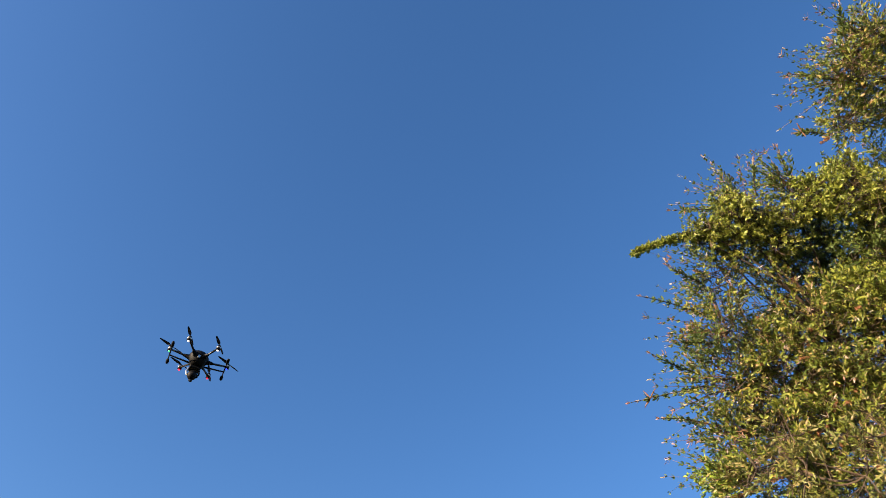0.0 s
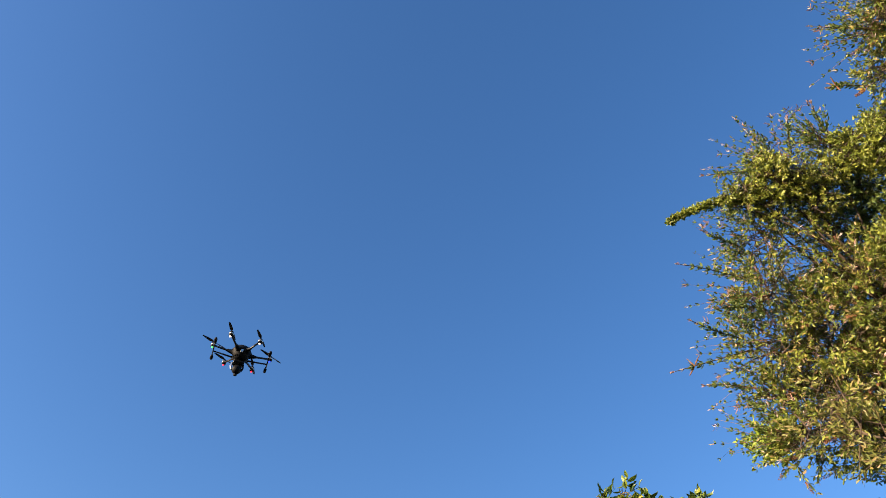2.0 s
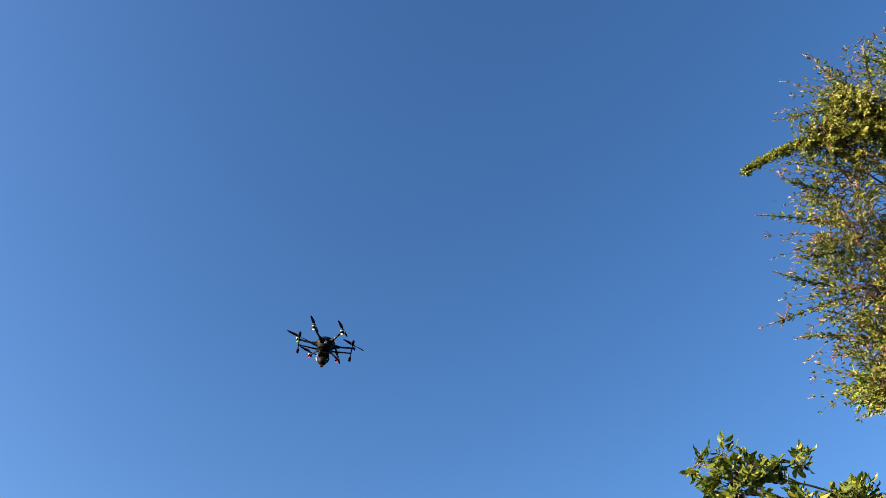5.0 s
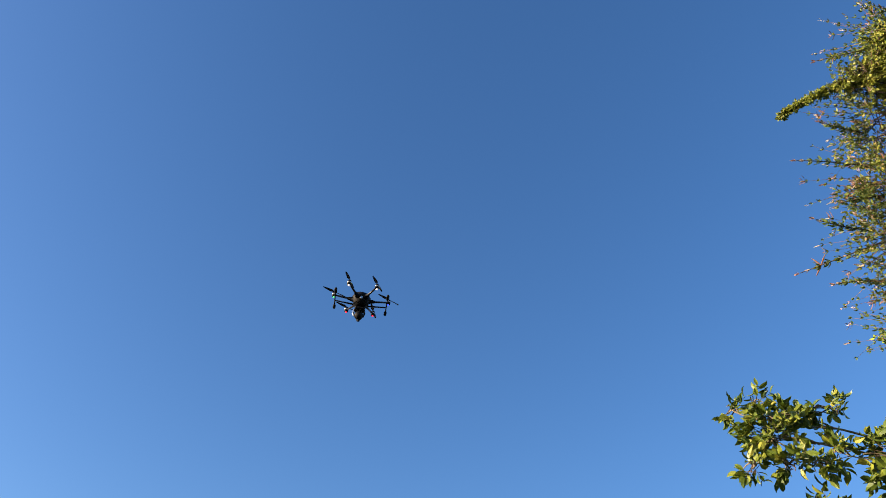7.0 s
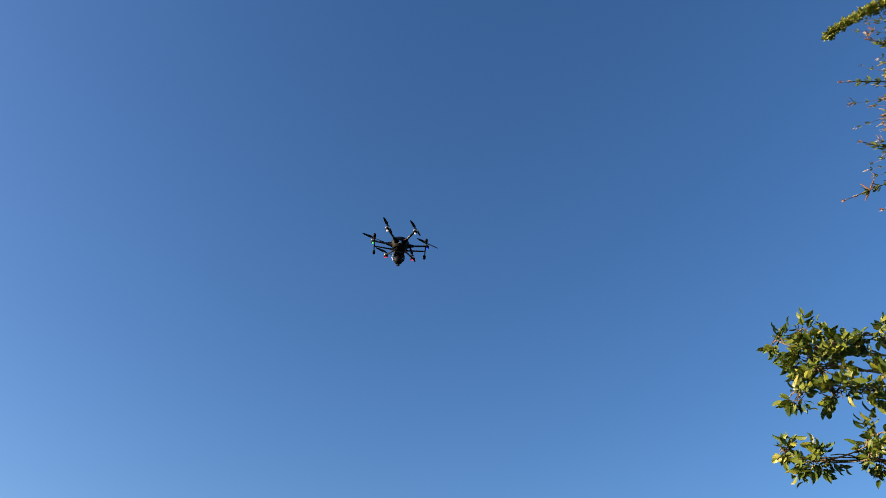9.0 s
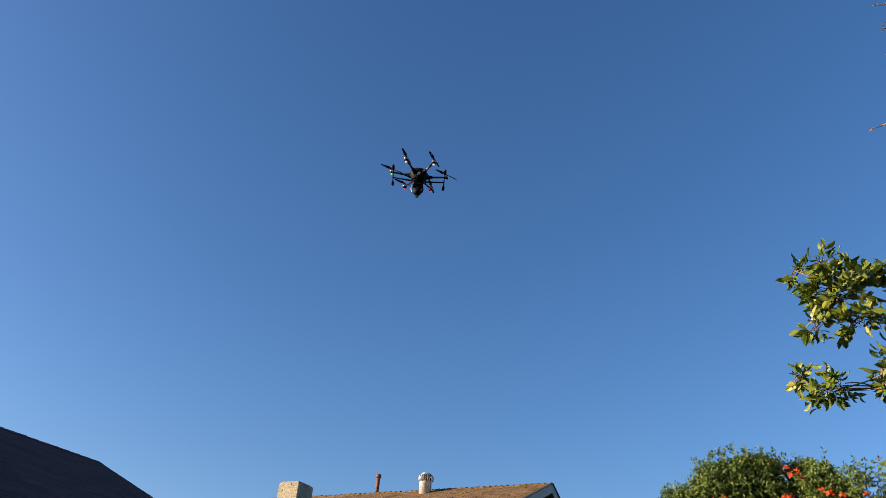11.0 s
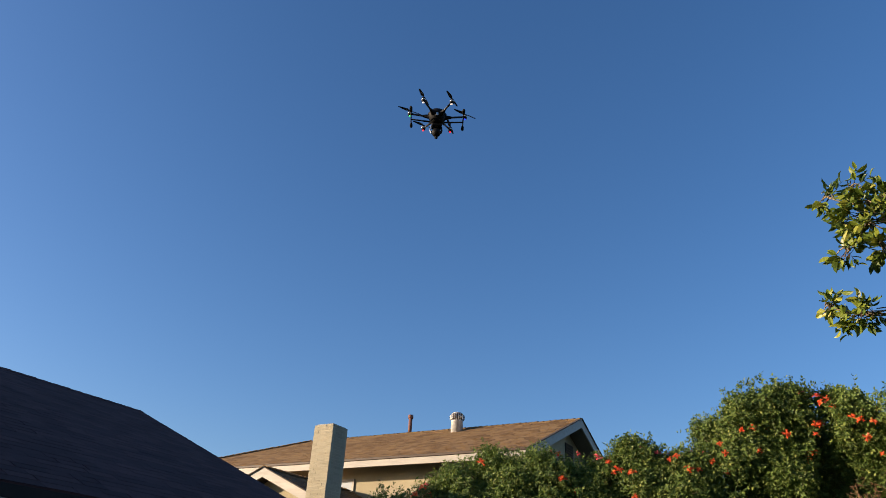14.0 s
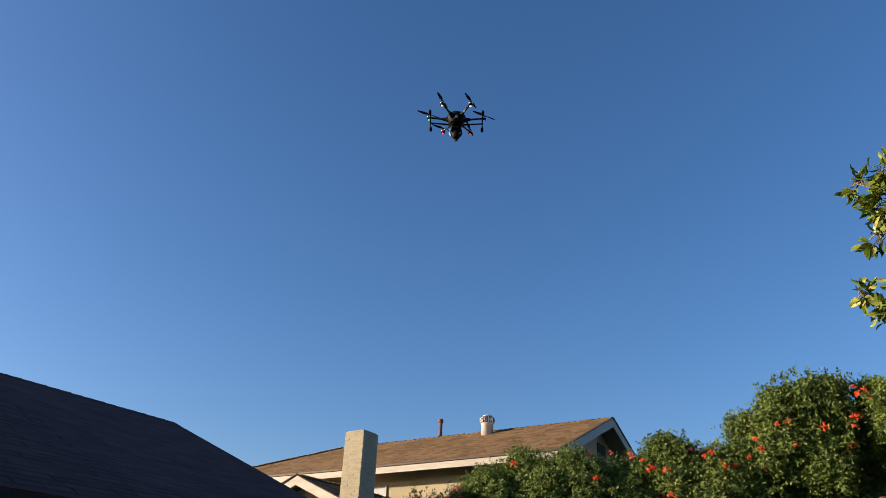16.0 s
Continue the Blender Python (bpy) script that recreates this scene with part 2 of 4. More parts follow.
def leaves(name, base, way, face, length, width, mat, parent, fine=True, droop=0.12, label="", kind=""):
    """One mesh of many separate leaves: at base, along way, facing face."""
    way = unit(way)
    side = unit(np.cross(way, face))
    up = np.cross(side, way)
    n, l, w = len(base), length[:, None], width[:, None]
    if fine:
        form = ((0, 0, 0), (0.2, 0.36, 0.14), (0.2, -0.36, 0.14), (0.5, 0.5, 0.16), (0.5, -0.5, 0.16), (0.8, 0.3, 0.02), (0.8, -0.3, 0.02), (1, 0, -1), (0.2, 0, 0), (0.5, 0, -0.12), (0.8, 0, -0.5))
        tris = ((0, 8, 1), (0, 2, 8), (8, 9, 3), (8, 3, 1), (8, 2, 4), (8, 4, 9), (9, 10, 5), (9, 5, 3), (9, 4, 6), (9, 6, 10), (10, 7, 5), (10, 6, 7))
    elif fine is None:
        form = ((0, 0, 0), (0.32, 0.46, 0.16), (0.32, -0.46, 0.16), (0.68, 0.42, 0.04), (0.68, -0.42, 0.04), (1, 0, -1), (0.5, 0, -0.06))
        tris = ((0, 6, 1), (0, 2, 6), (6, 3, 1), (6, 2, 4), (6, 5, 3), (6, 4, 5))
    else:
        form = ((0, 0, 0), (0.45, 0.5, 0.12), (1, 0, -1), (0.45, -0.5, 0.12))
        tris = ((0, 2, 1), (0, 3, 2))
    pts = np.empty((n, len(form), 3))
    for k, (along, across, lift) in enumerate(form):
        high = lift * w if lift > 0 else lift * droop * l
        pts[:, k] = base + way * l * along + side * w * across + up * high
    faces = (np.array(tris)[None] + (np.arange(n) * len(form))[:, None, None]).reshape(-1, 3)
    return raw_part(name, pts.reshape(-1, 3).tolist(), faces.tolist(), mat, parent, label, kind)


def twigs(name, start, way, length, sag, radius, mat, parent, steps=4, label="", kind=""):
    """One mesh of many thin tapered three-sided twigs."""
    n = len(start)
    a = unit(np.cross(way, rng.normal(size=(n, 3))))
    b = np.cross(unit(way), a)
    pts = np.empty((n, steps + 1, 3, 3))
    for i in range(steps + 1):
        s = i / steps
        mid = start + way * (length * s)[:, None] + sag * s * s
        for k in range(3):
            c, d = math.cos(2.094 * k), math.sin(2.094 * k)
            pts[:, i, k] = mid + (a * c + b * d) * (radius * (1 - 0.75 * s))[:, None]
    cell = []
    for i in range(steps):
        for k in range(3):
            p, q = i * 3 + k, i * 3 + (k + 1) % 3
            cell += [(p, q, q + 3), (p, q + 3, p + 3)]
    faces = (np.array(cell)[None] + (np.arange(n) * 3 * (steps + 1))[:, None, None]).reshape(-1, 3)
    return raw_part(name, pts.reshape(-1, 3).tolist(), faces.tolist(), mat, parent, label, kind)


def along(start, way, length, sag, nodes, per, spread, first=0.15, jitter=0.35):
    """Where leaves sit on twigs: base, way and face of each leaf, and how far out it sits."""
    n = len(start)
    s = np.linspace(first, 1.0, nodes)[None, :] + rng.uniform(-0.5, 0.5, (n, nodes)) / nodes * 0.6
    s = np.clip(s, 0.02, 1.0)
    mid = start[:, None] + way[:, None] * (length[:, None] * s)[..., None] + sag[:, None] * (s * s)[..., None]
    axis = unit(way[:, None] * length[:, None, None] + 2 * sag[:, None] * s[..., None])
    a = unit(np.cross(axis, np.array([0.13, 0.21, 0.97])))
    b = np.cross(axis, a)
    turn = (np.arange(nodes) * 2.4)[None, :, None] + (np.arange(per) * 2 * np.pi / per)[None, None, :] + rng.uniform(0, 6.28, (n, 1, 1)) + rng.uniform(-jitter, jitter, (n, nodes, per))
    out = a[:, :, None] * np.cos(turn)[..., None] + b[:, :, None] * np.sin(turn)[..., None]
    lean = spread + rng.uniform(-0.25, 0.25, (n, nodes, per))
    leaf = axis[:, :, None] * np.cos(lean)[..., None] + out * np.sin(lean)[..., None]
    face = axis[:, :, None] * np.sin(lean)[..., None] - out * np.cos(lean)[..., None]
    face = -face + rng.normal(0, jitter, face.shape)
    base = np.repeat(mid[:, :, None], per, 2)
    return base.reshape(-1, 3), leaf.reshape(-1, 3), face.reshape(-1, 3), np.repeat(s[:, :, None], per, 2).ravel()


def in_lobe(centre, radii, count, inner, outer):
    """Points in the shell of an ellipsoid, and the way outward at each."""
    way = unit(rng.normal(size=(count, 3)))
    rho = rng.uniform(inner ** 3, outer ** 3, count) ** (1 / 3)
    return np.array(centre) + way * np.array(radii) * rho[:, None], way

# ---- ground ----
bm = bmesh.new()
bmesh.ops.create_grid(bm, x_segments=40, y_segments=40, size=2500)
ground = part("ground", bm, M_GROUND)
tagged(ground, "mown back-garden lawn running out to bare soil", "ground", kind="structure")

# ---- shared roof building ----
def shingle_courses(length_of, slope_len, tab, exposure, place, near, mat_piece, mat_field, parent, seed, butt=0.009):
    """Overlapping shingle tabs on one slope. place(a, s, h): a along the eave, s up the slope, h off it.
    length_of(s) gives the two ends of a course. Tabs for which near(a) holds are parts of their own."""
    r = random.Random(seed)
    verts, faces = [], []
    shared = {}
    n = int(slope_len / exposure)
    for c in range(n):
        s = c * exposure
        lo, hi = length_of(s)
        a = lo + (0.5 * tab if c % 2 else 0.0) * r.uniform(0.7, 1.0)
        first = True
        while a < hi - 0.05:
            b = min(a + tab * r.uniform(0.8, 1.15), hi)
            if first:
                a, first = lo, False
            thick, lag = butt * r.choice((0.8, 1.0, 1.35)), r.choice((0.0, 0.002, 0.005))
            corners = [(a + 0.0012, s - lag, 0.002), (b - 0.0012, s - lag, 0.002), (b - 0.0012, s + exposure * 1.12, 0.002), (a + 0.0012, s + exposure * 1.12, 0.002),
                       (a + 0.0012, s - lag, thick + 0.004), (b - 0.0012, s - lag, thick + 0.004), (b - 0.0012, s + exposure * 1.12, 0.006), (a + 0.0012, s + exposure * 1.12, 0.006)]
            pts = [place(*p) for p in corners]
            cell = ((0, 3, 2, 1), (4, 5, 6, 7), (0, 1, 5, 4), (1, 2, 6, 5), (2, 3, 7, 6), (3, 0, 4, 7))
            if near(a, c):
                key = round((b - a) * 20)
                o = pts[0]
                if key not in shared:
                    mesh = bpy.data.meshes.new("shingle")
                    mesh.from_pydata([p - o for p in pts], [], cell)
                    mesh.materials.append(mat_piece)
                    shared[key] = mesh
                ob = new("shingle", shared[key])
                ob.parent, ob.location = parent, o
            else:
                k = len(verts)
                verts += [tuple(p) for p in pts]
                faces += [tuple(k + i for i in q) for q in cell]
            a = b
    raw_part("shingles", verts, faces, mat_field, parent, kind="stuff")


def ridge_caps(a, b, width, drop, mat, parent, step=0.17, thick=0.016, lift=0.030):
    """Folded cap shingles laid along a ridge or hip line from a to b."""
    name = "ridge_cap"
    a, b = Vector(a), Vector(b)
    way = (b - a).normalized()
    side = way.cross(Vector((0, 0, 1))).normalized()
    up = side.cross(way)
    if up.z < 0:
        up = -up
    mesh = bpy.data.meshes.new(name)
    l, w, t = step * 1.5, width, thick
    pts = []
    for s, up_by in ((0, lift), (l, lift * 0.2)):
        for k, d in ((-1, -drop), (0, 0), (1, -drop)):
            pts.append(way * s + side * (k * w) + up * (d + up_by))
        for k, d in ((-1, -drop), (0, 0), (1, -drop)):
            pts.append(way * s + side * (k * w) + up * (d + up_by - t))
    cell = ((0, 1, 7, 6), (1, 2, 8, 7), (3, 9, 10, 4), (4, 10, 11, 5), (0, 3, 4, 1), (1, 4, 5, 2), (0, 6, 9, 3), (2, 5, 11, 8), (6, 7, 10, 9), (7, 8, 11, 10))
    mesh.from_pydata(pts, [], cell)
    mesh.materials.append(mat)
    n = int((b - a).length / step)
    r = random.Random(3)
    for i in range(n):
        ob = new(name, mesh)
        ob.parent, ob.location = parent, a + way * (i * step) + up * r.uniform(0.0, thick * 0.6)


# ---- neighbouring house ----
TURN = -33.23
house = empty("house", pose(4.53, 18.21, 0, 0, 0, TURN), "two-storey cream stucco house with tan shingle roof, lit by low sun", "house")
HALF, EAVE, RISE, RIDGE_LEN = 3.444, 5.0, 0.428, 8.9
TOP = EAVE + HALF * RISE
FRONT, END = -HALF + 0.6, -0.45        # faces of the front wall and of the gable wall
LEFT = -RIDGE_LEN - HALF
# walls
part("wall", box(LEFT + 0.6, END, FRONT, FRONT + 0.2, 0, EAVE + 0.2), M_STUCCO, house, "cream stucco front wall")
part("wall", box(LEFT + 0.6, END, -FRONT - 0.2, -FRONT, 0, EAVE + 0.2), M_STUCCO, house)
part("wall", box(LEFT + 0.6, LEFT + 0.8, FRONT + 0.2, -FRONT - 0.2, 0, EAVE + 0.2), M_STUCCO, house)
part("wall", prism([(END, FRONT + 0.2, 0), (END, -FRONT - 0.2, 0), (END, -FRONT - 0.2, EAVE + 0.2), (END, 0, TOP - 0.12), (END, FRONT + 0.2, EAVE + 0.2)], (-0.2, 0, 0)), M_STUCCO, house, "cream stucco gable wall in shade")
# roof decks
DECK = 0.09
roof = part("roof", prism([(0, -HALF, EAVE), (LEFT, -HALF, EAVE), (-RIDGE_LEN, 0, TOP), (0, 0, TOP)], (0, 0, -DECK)), M_SOFFIT, house, "weathered tan composition shingle roof")
part("roof", prism([(0, HALF, EAVE), (LEFT, HALF, EAVE), (-RIDGE_LEN, 0, TOP), (0, 0, TOP)], (0, 0, -DECK)), M_TAN, house)
part("roof", prism([(LEFT, -HALF, EAVE), (LEFT, HALF, EAVE), (-RIDGE_LEN, 0, TOP)], (0, 0, -DECK)), M_TAN, house)
part("fascia", box(LEFT, -0.001, -HALF - 0.035, -HALF - 0.002, EAVE - 0.20, EAVE - 0.047, 0.004), M_TRIM, house, "white painted eave board")
part("drip_edge", box(LEFT, 0.03, -HALF - 0.06, -HALF - 0.0, EAVE - 0.045, EAVE + 0.012, 0.006), M_EDGE, house)
for sign in (-1, 1):
    y = sign * HALF
    part("barge_board", prism([(0.002, y, EAVE - 0.005), (0.002, 0, TOP - 0.005), (0.002, 0, TOP - 0.23), (0.002, y, EAVE - 0.21)], (0.035, 0, 0)), M_TRIM, house, "white painted gable board")
    part("rake_edge", prism([(-0.02, y, EAVE), (-0.02, 0, TOP), (-0.02, 0, TOP + 0.02), (-0.02, y, EAVE + 0.02)], (0.085, 0, 0)), M_DECK, house)
for sign in (-1, 1):
    y = sign * (HALF - 0.05)
    part("soffit", prism([(END + 0.002, y, EAVE - DECK - 0.004 + 0.05 * RISE), (END + 0.002, 0, TOP - DECK - 0.004), (END + 0.002, 0, TOP - DECK - 0.022), (END + 0.002, y, EAVE - DECK - 0.022 + 0.05 * RISE)], (-END - 0.004, 0, 0)), M_BEIGE, house, "beige painted gable soffit")
cs = 1 / math.sqrt(1 + RISE * RISE)


def on_front(a, s, h):
    return Vector((a, -HALF + s * cs - h * RISE * cs, EAVE + s * cs * RISE + h * cs))


shingle_courses(lambda s: (LEFT + s * cs, 0.03), HALF / cs, 0.24, 0.145, on_front, lambda a, c: a > -2.75, M_TAN_PIECE, M_TAN, roof, 5)
ridge_caps((0.03, 0, TOP), (-RIDGE_LEN, 0, TOP), 0.13, 0.05, M_TAN_PIECE, roof)
ridge_caps((-RIDGE_LEN, 0, TOP + 0.02), (LEFT, -HALF, EAVE + 0.02), 0.13, 0.035, M_TAN_PIECE, roof)
# louvred gable vent
vent = part("gable_vent", box(END, END + 0.03, 0.02, 0.56, 5.36, 5.90, 0.004), M_DECK, house, "dark louvred gable vent")
for i in range(7):
    part("slat", prism([(END + 0.03, 0.05, 5.40 + i * 0.068), (END + 0.03, 0.53, 5.40 + i * 0.068), (END + 0.06, 0.53, 5.385 + i * 0.068), (END + 0.06, 0.05, 5.385 + i * 0.068)], (0, 0, 0.012)), M_SOFFIT, vent)
# window of the upper storey
WX0, WX1, WZ0, WZ1 = -6.05, -4.90, 3.5, 4.66
window = part("window", box(WX0 + 0.06, WX1 - 0.06, FRONT - 0.012, FRONT - 0.004, WZ0 + 0.06, WZ1 - 0.06), M_PANE, house, "white framed upper window with pale blind")
for x0, x1, z0, z1 in ((WX0, WX1, WZ1 - 0.07, WZ1), (WX0, WX1, WZ0, WZ0 + 0.07), (WX0, WX0 + 0.07, WZ0 + 0.07, WZ1 - 0.07), (WX1 - 0.07, WX1, WZ0 + 0.07, WZ1 - 0.07), (-5.50, -5.44, WZ0 + 0.07, WZ1 - 0.07)):
    part("window_frame", box(x0, x1, FRONT - 0.04, FRONT - 0.002, z0, z1, 0.004), M_TRIM, window)
# turbine vent and vent pipe
tx, ty, tz = -3.42, -0.42, TOP - 0.42 * RISE
turbine = part("turbine_vent", lathe([(0.165, -0.12), (0.165, 0.26), (0.175, 0.27), (0.175, 0.285)], 24, (tx, ty, tz)), M_STEEL, house, "galvanised steel turbine roof vent", True)
part("turbine_cap", lathe([(0.16, 0.475), (0.13, 0.51), (0.07, 0.53), (0.01, 0.535)], 20, (tx, ty, tz)), M_STEEL, turbine, smooth=True)
part("turbine_core", lathe([(0.12, 0.28), (0.15, 0.38), (0.11, 0.49)], 14, (tx, ty, tz)), M_DECK, turbine)
for k in range(20):
    a = 2 * math.pi * k / 20
    prof = [(0.165, 0.285), (0.205, 0.33), (0.215, 0.38), (0.205, 0.43), (0.15, 0.49)]
    bm = bmesh.new()
    rows = []
    for r0, z0 in prof:
        rows.append([bm.verts.new((tx + r0 * math.cos(a + da) * f, ty + r0 * math.sin(a + da) * f, tz + z0)) for da, f in ((0.0, 1.0), (0.17, 0.95))])
    for p, q in zip(rows, rows[1:]):
        bm.faces.new((p[0], p[1], q[1], q[0]))
    bmesh.ops.solidify(bm, geom=bm.faces[:], thickness=0.004)
    part("fin", bm, M_STEEL, turbine)
px, py, pz = -5.26, 0.05, TOP + 0.06
pipe = part("vent_pipe", lathe([(0.055, -0.15), (0.055, 0.44)], 16, (px, py, pz)), M_RUST, house, "red-brown painted vent pipe", True)
part("pipe_cap", lathe([(0.06, 0.38), (0.078, 0.39), (0.078, 0.47), (0.065, 0.49), (0.02, 0.495)], 16, (px, py, pz)), M_RUST, pipe, smooth=True)
# chimney of painted brick
CX, CY, CW, CTOP = -2.87, -6.47, 0.48, 5.02
chimney = part("chimney", box(CX - CW + 0.003, CX - 0.003, CY + 0.003, CY + CW - 0.003, 0, CTOP - 0.02), M_MORTAR, house, "cream painted brick chimney")
part("chimney_crown", box(CX - CW + 0.03, CX - 0.03, CY + 0.03, CY + CW - 0.03, CTOP - 0.02, CTOP + 0.015, 0.008), M_CONCRETE, chimney)
COURSE, SPAN = 0.060, 0.185
brick_meshes = {}


def brick_mesh(lx, ly):
    key = (round(lx, 3), round(ly, 3))
    if key not in brick_meshes:
        bm = box(0, lx, 0, ly, 0, COURSE - 0.009, 0.004)
        mesh = bpy.data.meshes.new("brick")
        bm.to_mesh(mesh)
        bm.free()
        mesh.materials.append(M_BRICK)
        brick_meshes[key] = mesh
    return brick_meshes[key]


rb = random.Random(11)
rest = bmesh.new()
for c in range(90):
    z = CTOP - (c + 1) * COURSE
    if z < 0:
        break
    cuts = (0.0, SPAN, 2 * SPAN, CW) if c % 2 else (0.0, SPAN / 2 + 0.03, 1.5 * SPAN + 0.03, CW)
    for side in range(4):
        for a, b in zip(cuts, cuts[1:]):
            a, b = a + 0.004, b - 0.004
            proud = rb.uniform(-0.002, 0.003)
            if side in (0, 1):
                x, y, lx, ly = CX - CW + a, (CY - proud if side == 0 else CY + CW - 0.06 + proud), b - a, 0.06
            else:
                if b > CW - 0.07 or a < 0.06:
                    a, b = max(a, 0.062), min(b, CW - 0.062)
                x, y, lx, ly = (CX - 0.06 + proud if side == 2 else CX - CW - proud), CY + a, 0.06, b - a
            if c < 30:
                ob = new("brick", brick_mesh(lx, ly))
                ob.parent, ob.location = chimney, (x, y, z)
                ob.rotation_euler = (0, 0, rb.uniform(-0.006, 0.006))
            elif c < 46:
                box(x, x + lx, y, y + ly, z, z + COURSE - 0.011, bm=rest)
part("bricks", rest, M_BRICK_REST, chimney)["kind"] = "stuff"
# gabled front wing
GX, GY, GTOP, GHALF = -4.97, -6.0, 4.35, 3.0
part("wing_wall", prism([(GX - GHALF + 0.4, GY + 0.35, 0), (GX + GHALF - 0.4, GY + 0.35, 0), (GX + GHALF - 0.4, GY + 0.35, GTOP - 0.15 - (GHALF - 0.4) * RISE), (GX, GY + 0.35, GTOP - 0.15), (GX - GHALF + 0.4, GY + 0.35, GTOP - 0.15 - (GHALF - 0.4) * RISE)], (0, 0.2, 0)), M_STUCCO, house)
for sign in (-1, 1):
    x = GX + sign * GHALF
    low = GTOP - GHALF * RISE
    part("wing_wall", box(min(x - sign * 0.4, x - sign * 0.6), max(x - sign * 0.4, x - sign * 0.6), GY + 0.55, FRONT - 0.002, 0, low - 0.02), M_STUCCO, house)
    wing_roof = part("wing_roof", prism([(GX, GY, GTOP), (x, GY, low), (x, FRONT - 0.003, low), (GX, FRONT - 0.003, GTOP)], (0, 0, -0.08)), M_SOFFIT, house, "tan shingled lower wing roof")
    part("barge_board", prism([(GX, GY - 0.003, GTOP - 0.004), (x, GY - 0.003, low - 0.004), (x, GY - 0.003, low - 0.19), (GX, GY - 0.003, GTOP - 0.20)], (0, -0.035, 0)), M_TRIM, house, "white painted gable board")
    part("rake_edge", prism([(GX, GY + 0.02, GTOP), (x, GY + 0.02, low), (x, GY + 0.02, low + 0.022), (GX, GY + 0.02, GTOP + 0.022)], (0, -0.09, 0)), M_DECK, house)

    def on_wing(a, s, h, x=x, low=low, sign=sign):
        return Vector((x - sign * (s * cs - h * RISE * cs), a, low + s * cs * RISE + h * cs))
    shingle_courses(lambda s: (GY - 0.03, FRONT - 0.01), GHALF / cs, 0.3, 0.145, on_wing, lambda a, c: False, M_TAN_PIECE, M_TAN, wing_roof, 9)
ridge_caps((GX, GY - 0.04, GTOP + 0.02), (GX, FRONT - 0.1, GTOP + 0.02), 0.13, 0.05, M_TAN_PIECE, house)

# ---- single-storey house with the dark roof ----
DH, DE, DR, DL = 5.19, 2.4, 0.43, 17.0
DTOP = DE + DH * DR
near_house = empty("house", pose(-4.66, 12.79, 0, 0, 0, TURN), "single-storey house with dark brown-grey shingle roof, in shade", "house")
part("wall", box(DH - 0.7, DH - 0.5, -DL + 0.5, -0.4, 0, DE - 0.04), M_STUCCO, near_house)
part("wall", box(-DH + 0.5, -DH + 0.7, -DL + 0.5, -0.4, 0, DE - 0.04), M_STUCCO, near_house)
for y in (-0.6, -DL + 0.5):
    part("wall", prism([(-DH + 0.7, y, 0), (DH - 0.7, y, 0), (DH - 0.7, y, DE - 0.04), (0, y, DTOP - 0.3), (-DH + 0.7, y, DE - 0.04)], (0, 0.2, 0)), M_STUCCO, near_house)
dark_roof = part("roof", prism([(0, 0, DTOP), (DH, 0, DE), (DH, -DL, DE), (0, -DL, DTOP)], (0, 0, -0.09)), M_DARK, near_house, "dark brown-grey composition shingle roof")
part("roof", prism([(0, 0, DTOP), (-DH, 0, DE), (-DH, -DL, DE), (0, -DL, DTOP)], (0, 0, -0.09)), M_DARK, near_house)
part("fascia", box(DH - 0.03, DH + 0.005, -DL, 0, DE - 0.115, DE - 0.012, 0.004), M_DARK_WOOD, near_house, "dark painted eave board")
part("soffit", box(DH - 0.50, DH - 0.045, -DL, -0.02, DE - 0.145, DE - 0.122), M_DARK_WOOD, near_house)
part("drip_board", box(DH - 0.043, DH - 0.004, -DL, -0.02, DE - 0.136, DE - 0.117, 0.003), M_GUTTER, near_house, "pale grey board under the eave")
cd = 1 / math.sqrt(1 + DR * DR)


def on_dark(a, s, h):
    return Vector((DH - s * cd + h * DR * cd, a, DE + s * cd * DR + h * cd))


shingle_courses(lambda s: (-DL + 4, 0.02), DH / cd, 0.3, 0.14, on_dark, lambda a, c: -6.2 < a < -3.9, M_DARK_PIECE, M_DARK, dark_roof, 21, 0.0034)
ridge_caps((0, 0.0, DTOP + 0.004), (0, -DL + 4, DTOP + 0.004), 0.13, 0.056, M_DARK_PIECE, dark_roof, 0.2, 0.006, 0.012)
part("barge_board", prism([(0, 0.003, DTOP - 0.004), (DH, 0.003, DE - 0.004), (DH, 0.003, DE - 0.18), (0, 0.003, DTOP - 0.2)], (0, 0.03, 0)), M_DARK_WOOD, near_house)


# ---- flowering hedge ----
HB = np.array((2.6, 8.9, 0.0))
hedge = empty("flowering_hedge", pose(*HB), "dense green climbing honeysuckle hedge with orange-red flowers", "hedge")
# mounds: x, y, top, radius
HEDGE = [(-0.08, 9.5, 2.93, 0.20), (0.20, 9.5, 3.03, 0.24), (0.46, 9.45, 3.12, 0.32), (0.94, 9.28, 3.40, 0.52), (1.22, 9.2, 3.53, 0.20), (1.6, 9.05, 3.53, 0.5), (2.2, 8.88, 3.48, 0.42), (2.48, 8.75, 3.45, 0.25), (2.8, 8.62, 3.55, 0.32), (2.71, 8.54, 3.63, 0.13),
         (2.92, 8.55, 3.60, 0.12), (3.14, 8.47, 3.49, 0.30), (3.38, 8.37, 3.50, 0.22), (3.60, 8.25, 3.86, 0.14), (3.76, 8.16, 3.86, 0.16), (3.93, 8.14, 3.76, 0.30), (4.19, 8.00, 4.01, 0.34), (4.44, 7.88, 4.14, 0.26)]
